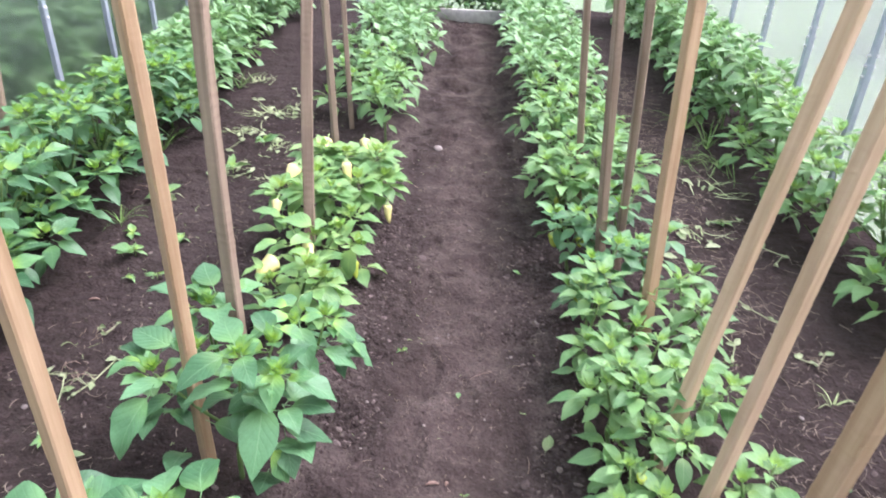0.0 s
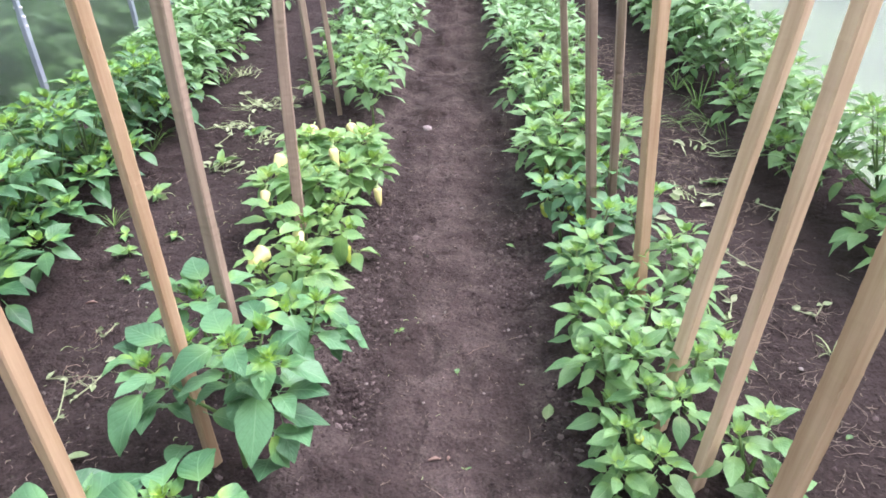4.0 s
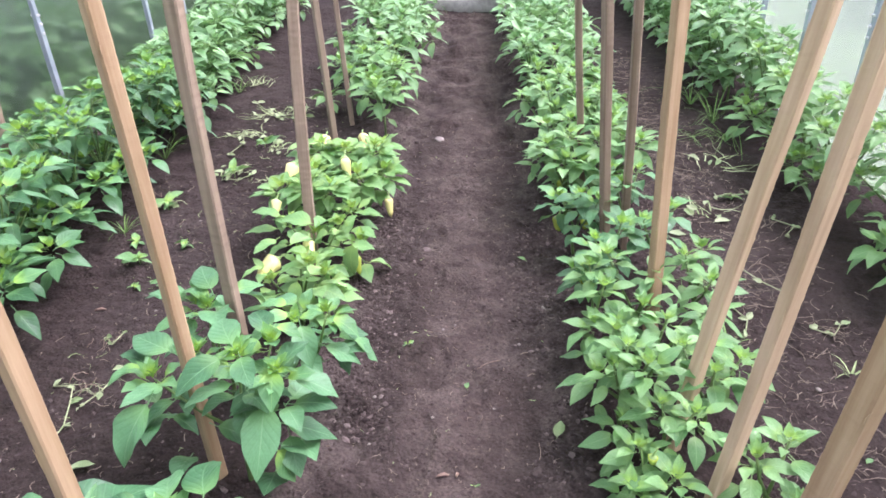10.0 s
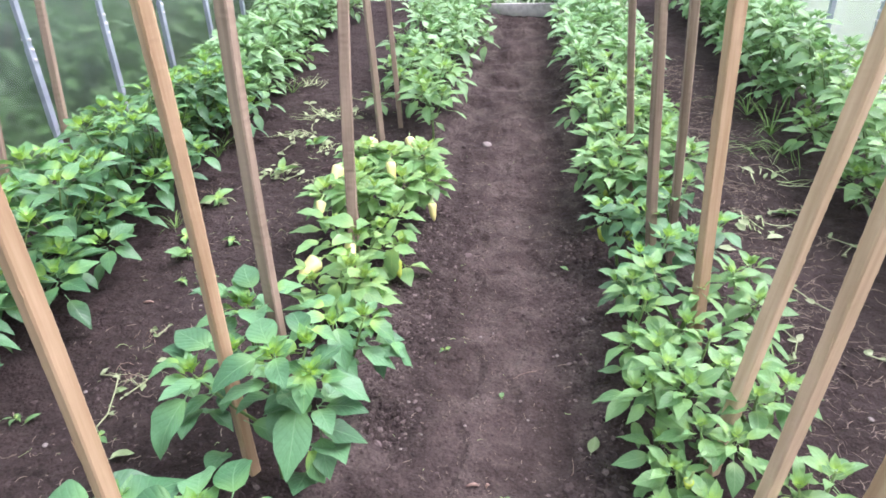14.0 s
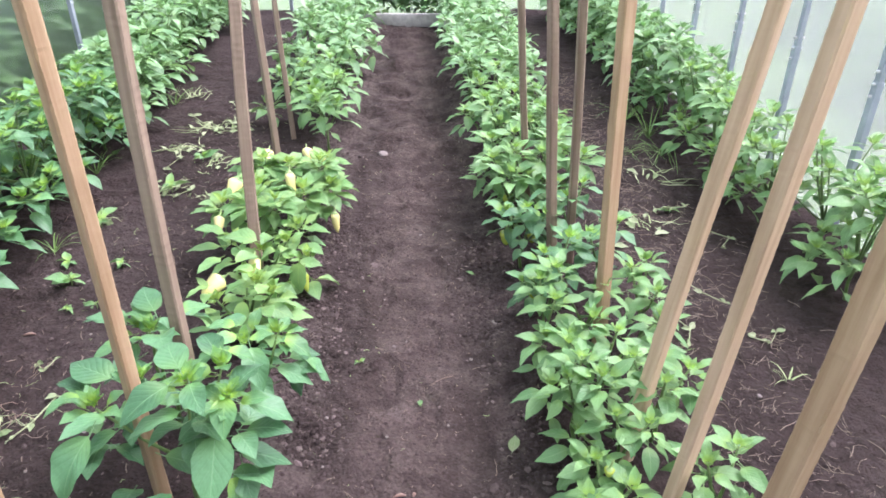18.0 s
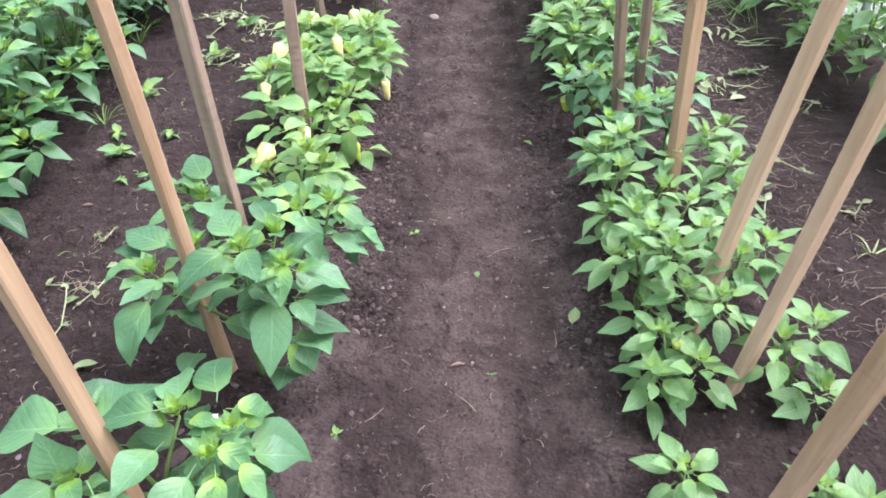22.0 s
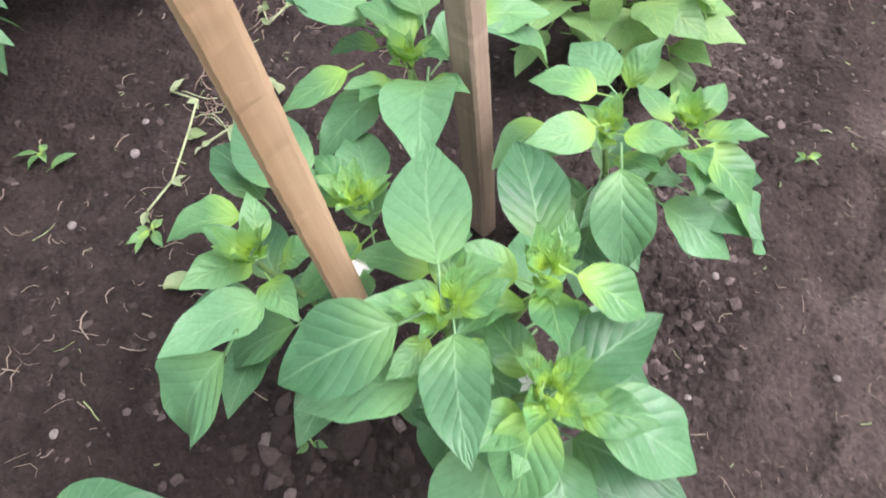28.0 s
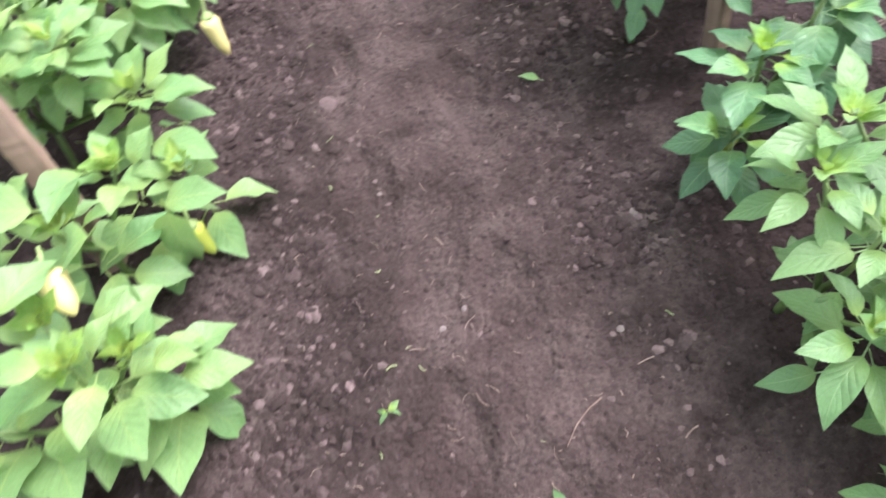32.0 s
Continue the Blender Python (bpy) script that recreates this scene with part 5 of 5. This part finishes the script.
wilted_weed(11, [(-0.794, 0.640), (-0.731, 0.600), (-0.679, 0.620)], 0.03)
wilted_weed(12, [(-0.899, 0.620), (-0.836, 0.560), (-0.773, 0.600)], 0.03)
wilted_weed(13, [(-1.149, 3.080), (-1.076, 3.050), (-1.024, 3.130)], 0.04)
wilted_weed(14, [(-0.993, 4.400), (-1.097, 4.450), (-1.170, 4.600)], 0.05)


def fallen_leaf(seed, x, y, length, turn, mesh, label="small green leaf fallen on the soil"):
    rng = random.Random(seed)
    a = radians(turn)
    z = low(x, y) + 0.008
    t = (x + length * math.cos(a), y + length * math.sin(a))
    ob = new("fallen_leaf", mesh)
    ob.matrix_basis = leaf_matrix((x, y, z), (*t, low(*t) + 0.006), rng.uniform(-0.3, 0.3))
    return tagged(ob, label, "leaf", "fallen leaves")


fallen_leaf(1, -0.915, 1.17, 0.062, 25, WILT_MESH[0], "pale wilted leaf fallen on the soil")
fallen_leaf(2, -1.155, 0.885, 0.06, 20, OLD_MESH["lime"][1], "yellow-green leaf fallen on the soil")
fallen_leaf(3, 0.376, 1.39, 0.06, 75, WILT_MESH[1], "narrow pale leaf fallen on the soil")
fallen_leaf(4, 0.117, 1.585, 0.035, 100, OLD_MESH["mid"][2])
fallen_leaf(5, 1.142, 2.570, 0.07, 10, WILT_MESH[2], "pale wilted leaf fallen on the soil")
fallen_leaf(6, 0.938, 2.500, 0.07, -10, WILT_MESH[3], "pale wilted leaf fallen on the soil")
fallen_leaf(7, 1.153, 1.270, 0.03, 40, OLD_MESH["mid"][1])
fallen_leaf(8, -1.254, 1.280, 0.05, 60, OLD_MESH["mid"][3])
fallen_leaf(9, 0.337, 2.353, 0.04, 150, OLD_MESH["mid"][4])


def pebble(seed, x, y, r, material=PEBBLE, label="small pale pebble on the soil"):
    rng = random.Random(seed)
    bm = bmesh.new()
    bmesh.ops.create_icosphere(bm, subdivisions=2, radius=r)
    for v in bm.verts:
        v.co *= 1 + 0.14 * noise.noise(v.co / r * 1.3 + Vector((seed, 0, 0)))
        v.co.z *= 0.42
    ob = part("pebble", bm, material)
    ob.matrix_basis = pose(x, y, low(x, y) + r * 0.12, rng.uniform(-15, 15), rng.uniform(-15, 15), rng.uniform(0, 360))
    return tagged(ob, label, "pebble", "pebbles on the soil")


pebble(1, -0.092, 3.704, 0.028, label="flat pale stone in the trodden path")
pebble(2, 0.382, 1.995, 0.009)
pebble(3, -0.078, 2.446, 0.024, CLOD, "dull grey stone half sunk in the path")
for n, (x, y, r) in enumerate([(-0.927, 0.921, 0.008), (0.025, 1.903, 0.006), (0.068, 1.926, 0.006), (0.289, 1.817, 0.006), (-0.162, 1.527, 0.007), (-1.13, 1.363, 0.009), (-1.16, 1.43, 0.007), (-1.13, 1.2, 0.008), (-0.83, 1.45, 0.009), (-1.0, 1.9, 0.006), (0.35, 3.9, 0.012), (-0.92, 1.3, 0.005), (0.02, 1.43, 0.005), (0.12, 2.7, 0.007), (-0.02, 2.2, 0.005), (0.2, 1.5, 0.005), (1.15, 1.55, 0.009), (0.9, 2.2, 0.007), (-1.1, 2.6, 0.008), (-0.15, 1.33, 0.005)]):
    pebble(20 + n, x, y, r)

# bark chips and the curled husk
for n, (x, y, turn, l) in enumerate([(0.06, 1.24, 10, 0.036), (0.1, 1.245, 60, 0.014), (-1.203, 1.899, 10, 0.04)]):
    bm = bmesh.new()
    tube(bm, [(-l / 2, 0, 0.004), (-l / 6, 0.002, 0.007), (l / 6, 0.003, 0.007), (l / 2, 0, 0.004)], (0.002, 0.0045, 0.005, 0.0015), 6)
    ob = part("bark_chip", bm, BARK)
    ob.matrix_basis = pose(x, y, low(x, y) + 0.001, 0, 0, turn)
    tagged(ob, "small reddish bark chip lying on the soil", "bark chip", "bark chips")


for n, (x, y, turn, l) in enumerate([(0.107, 1.078, 115, 0.1), (0.32, 1.3, 70, 0.07), (-0.16, 1.05, 30, 0.06), (0.22, 1.72, 200, 0.09)]):
    bm = bmesh.new()
    a = radians(turn)
    line = [(x + l * q * math.cos(a + 0.3 * q), y + l * q * math.sin(a + 0.3 * q)) for q in (0, 0.3, 0.65, 1.0)]
    tube(bm, [(px, py, low(px, py) + 0.004) for px, py in line], (0.0014, 0.0012, 0.001, 0.0006), 5)
    tagged(part("twig", bm, STRAW), "thin dry brown twig lying on the path", "twig", "twigs on the path")


def straws(name, count, seed, where, small, large, material, label):
    """Thin broken stalks scattered over the soil."""
    rng = random.Random(seed)
    verts, faces, n = [], [], 0
    for _ in range(count):
        x, y = where(rng)
        l, a, bend = small + (large - small) * rng.random() ** 3, rng.uniform(0, 6.28), rng.gauss(0, 0.7)
        way, side = np.array((math.cos(a), math.sin(a))), np.array((-math.sin(a), math.cos(a)))
        w = 0.0004 + 0.001 * rng.random() ** 2
        for s in (-0.5, -0.1, 0.25, 0.5):
            px, py = np.array((x, y)) + way * l * s + side * l * bend * s * s
            z = low(px, py) + 0.003 + rng.uniform(0, 0.004)
            verts += [(px + side[0] * w, py + side[1] * w, z), (px - side[0] * w, py - side[1] * w, z), (px, py, z + w * 1.4)]
        for r in range(3):
            for k in range(3):
                p, q = n + r * 3 + k, n + r * 3 + (k + 1) % 3
                faces.append((p, q, q + 3, p + 3))
        n += 12
    me = bpy.data.meshes.new(name)
    me.from_pydata(verts, [], faces)
    me.materials.append(material)
    return tagged(new(name, me), label, "straw", kind="stuff")


def left_spot(rng):
    return rng.gauss(-1.0, 0.17), 0.4 + 4.2 * rng.random() ** 1.3


def right_spot(rng):
    return rng.gauss(1.12, 0.15), 1.1 + 4.6 * rng.random() ** 0.9


def tread_spot(rng):
    return rng.gauss(0.05, 0.14), rng.uniform(0.6, 3.6)


clods("path_crumbs", 3600, 12, 0.0012, 0.006, tread_spot)


def path_spot(rng):
    return rng.gauss(0.05, 0.25), 0.5 + 3.5 * rng.random() ** 1.3


straws("dry_stalks", 750, 1, left_spot, 0.01, 0.05, PALE_STRAW, "broken dry stalks scattered over the soil")
straws("dry_roots", 2400, 2, right_spot, 0.012, 0.09, PALE_STRAW, "broken dry roots and stalks on the soil")
straws("path_litter", 800, 3, path_spot, 0.005, 0.03, PALE_STRAW, "short dry bits trodden into the path")
straws("path_greens", 60, 9, path_spot, 0.006, 0.02, WILT, "short limp green bits on the path")
straws("green_bits", 150, 4, left_spot, 0.008, 0.045, WILT, "limp green bits of pulled weed")


def thatch(seed, x, y, count, reach, material=WILTS, label="tangle of dry roots and wilted weed on the soil"):
    """A loose tangle of limp curled stems."""
    rng = random.Random(seed)
    z = low(x, y)
    thing = empty("weed_tangle", (x, y, z), label, "weed", "weed tangles")
    for _ in range(count):
        a, bend, l = rng.uniform(0, 6.28), rng.uniform(-3, 3), reach * rng.uniform(0.3, 1.0)
        px, py = rng.gauss(0, reach * 0.3), rng.gauss(0, reach * 0.3)
        line = []
        for k in range(6):
            line.append((px, py, low(x + px, y + py) - z + 0.003 + 0.02 * math.sin(k / 5 * math.pi) * rng.random()))
            a += bend / 6
            px, py = px + math.cos(a) * l / 5, py + math.sin(a) * l / 5
        part("stem", tube(bmesh.new(), line, [rng.uniform(0.0005, 0.0012)] * 6, 4), material, thing)
    return thing


for n, (x, y, c, r) in enumerate([(1.05, 1.98, 10, 0.12), (1.16, 2.15, 12, 0.13), (1.0, 2.3, 8, 0.1), (1.3, 1.83, 10, 0.1), (1.4, 2.55, 10, 0.12), (1.1, 2.75, 9, 0.12), (1.05, 3.3, 12, 0.16), (1.1, 3.8, 12, 0.18), (1.2, 3.1, 10, 0.14), (1.2, 1.3, 8, 0.09)]):
    thatch(20 + n, x, y, c, r, PALE_STRAW)
for n, (x, y, c, r) in enumerate([(-1.08, 1.5, 9, 0.09), (-1.0, 1.48, 7, 0.08), (-0.78, 0.6, 9, 0.1), (-0.86, 0.74, 6, 0.08), (-1.1, 1.74, 6, 0.07), (-1.05, 0.7, 6, 0.1), (-1.45, 2.9, 7, 0.12)]):
    thatch(50 + n, x, y, c, r, WILTS if n % 2 else STRAW)
for n, (x, y, sz) in enumerate([(-1.3, 2.4, 0.05), (1.28, 2.8, 0.06), (-1.15, 2.05, 0.04), (-1.3, 1.3, 0.04), (-1.304, 0.881, 0.045), (-1.039, 0.844, 0.05)]):
    seedling(60 + n, x, y, sz, 6, "mid", lift=0.3)
thatch(70, -1.088, 0.929, 10, 0.07, PALE_STRAW)
thatch(71, -1.007, 0.792, 10, 0.08, PALE_STRAW)
fallen_leaf(10, -1.315, 1.065, 0.055, 60, WILT_MESH[0], "pale wilted leaf fallen on the soil")


def weed_heap(seed, x, y, blades, length, leaves, leaf=0.05):
    """A pulled weed lying limp: pale strands and soft leaves in a loose heap."""
    rng = random.Random(seed)
    z = low(x, y)
    thing = empty("weed_heap", (x, y, z), "heap of limp pale green pulled weeds on the soil", "weed", "pulled weeds")
    lay = rng.uniform(0, 6.28)
    for _ in range(blades):
        a, l = lay + rng.gauss(0, 0.7), length * rng.uniform(0.4, 1.1)
        px, py = rng.gauss(0, length * 0.25), rng.gauss(0, length * 0.2)
        bend = rng.gauss(0, 0.5)
        line = []
        for k in range(5):
            line.append((px, py, low(x + px, y + py) - z + 0.004 + rng.uniform(0, 0.014)))
            a += bend / 4
            px, py = px + math.cos(a) * l / 4, py + math.sin(a) * l / 4
        part("strand", ribbon(bmesh.new(), line, rng.uniform(0.004, 0.009)), WILTS if rng.random() < 0.5 else WILT, thing)
    for _ in range(leaves):
        bx, by = rng.gauss(0, length * 0.4), rng.gauss(0, length * 0.25)
        a, l = rng.uniform(0, 6.28), leaf * rng.uniform(0.6, 1.2)
        tx, ty = bx + l * math.cos(a), by + l * math.sin(a)
        put_leaf(thing, rng.choice(WILT_MESH), leaf_matrix((bx, by, low(x + bx, y + by) - z + 0.012), (tx, ty, low(x + tx, y + ty) - z + rng.uniform(0.005, 0.025)), rng.uniform(-0.7, 0.7)))
    return thing


for n, (x, y, blades, length, leaves) in enumerate([(-1.5, 4.75, 14, 0.24, 2), (-1.2, 4.12, 18, 0.22, 8), (-1.08, 4.14, 10, 0.2, 6), (-1.2, 3.72, 16, 0.18, 7), (-1.02, 3.62, 8, 0.14, 7), (-1.14, 3.15, 12, 0.14, 10), (-1.3, 2.79, 3, 0.08, 5), (-1.0, 3.42, 5, 0.16, 2), (-0.95, 3.05, 4, 0.1, 2), (1.36, 3.25, 14, 0.22, 3), (1.12, 2.68, 10, 0.16, 6), (1.0, 3.7, 8, 0.16, 2)]):
    weed_heap(80 + n, x, y, blades, length, leaves)
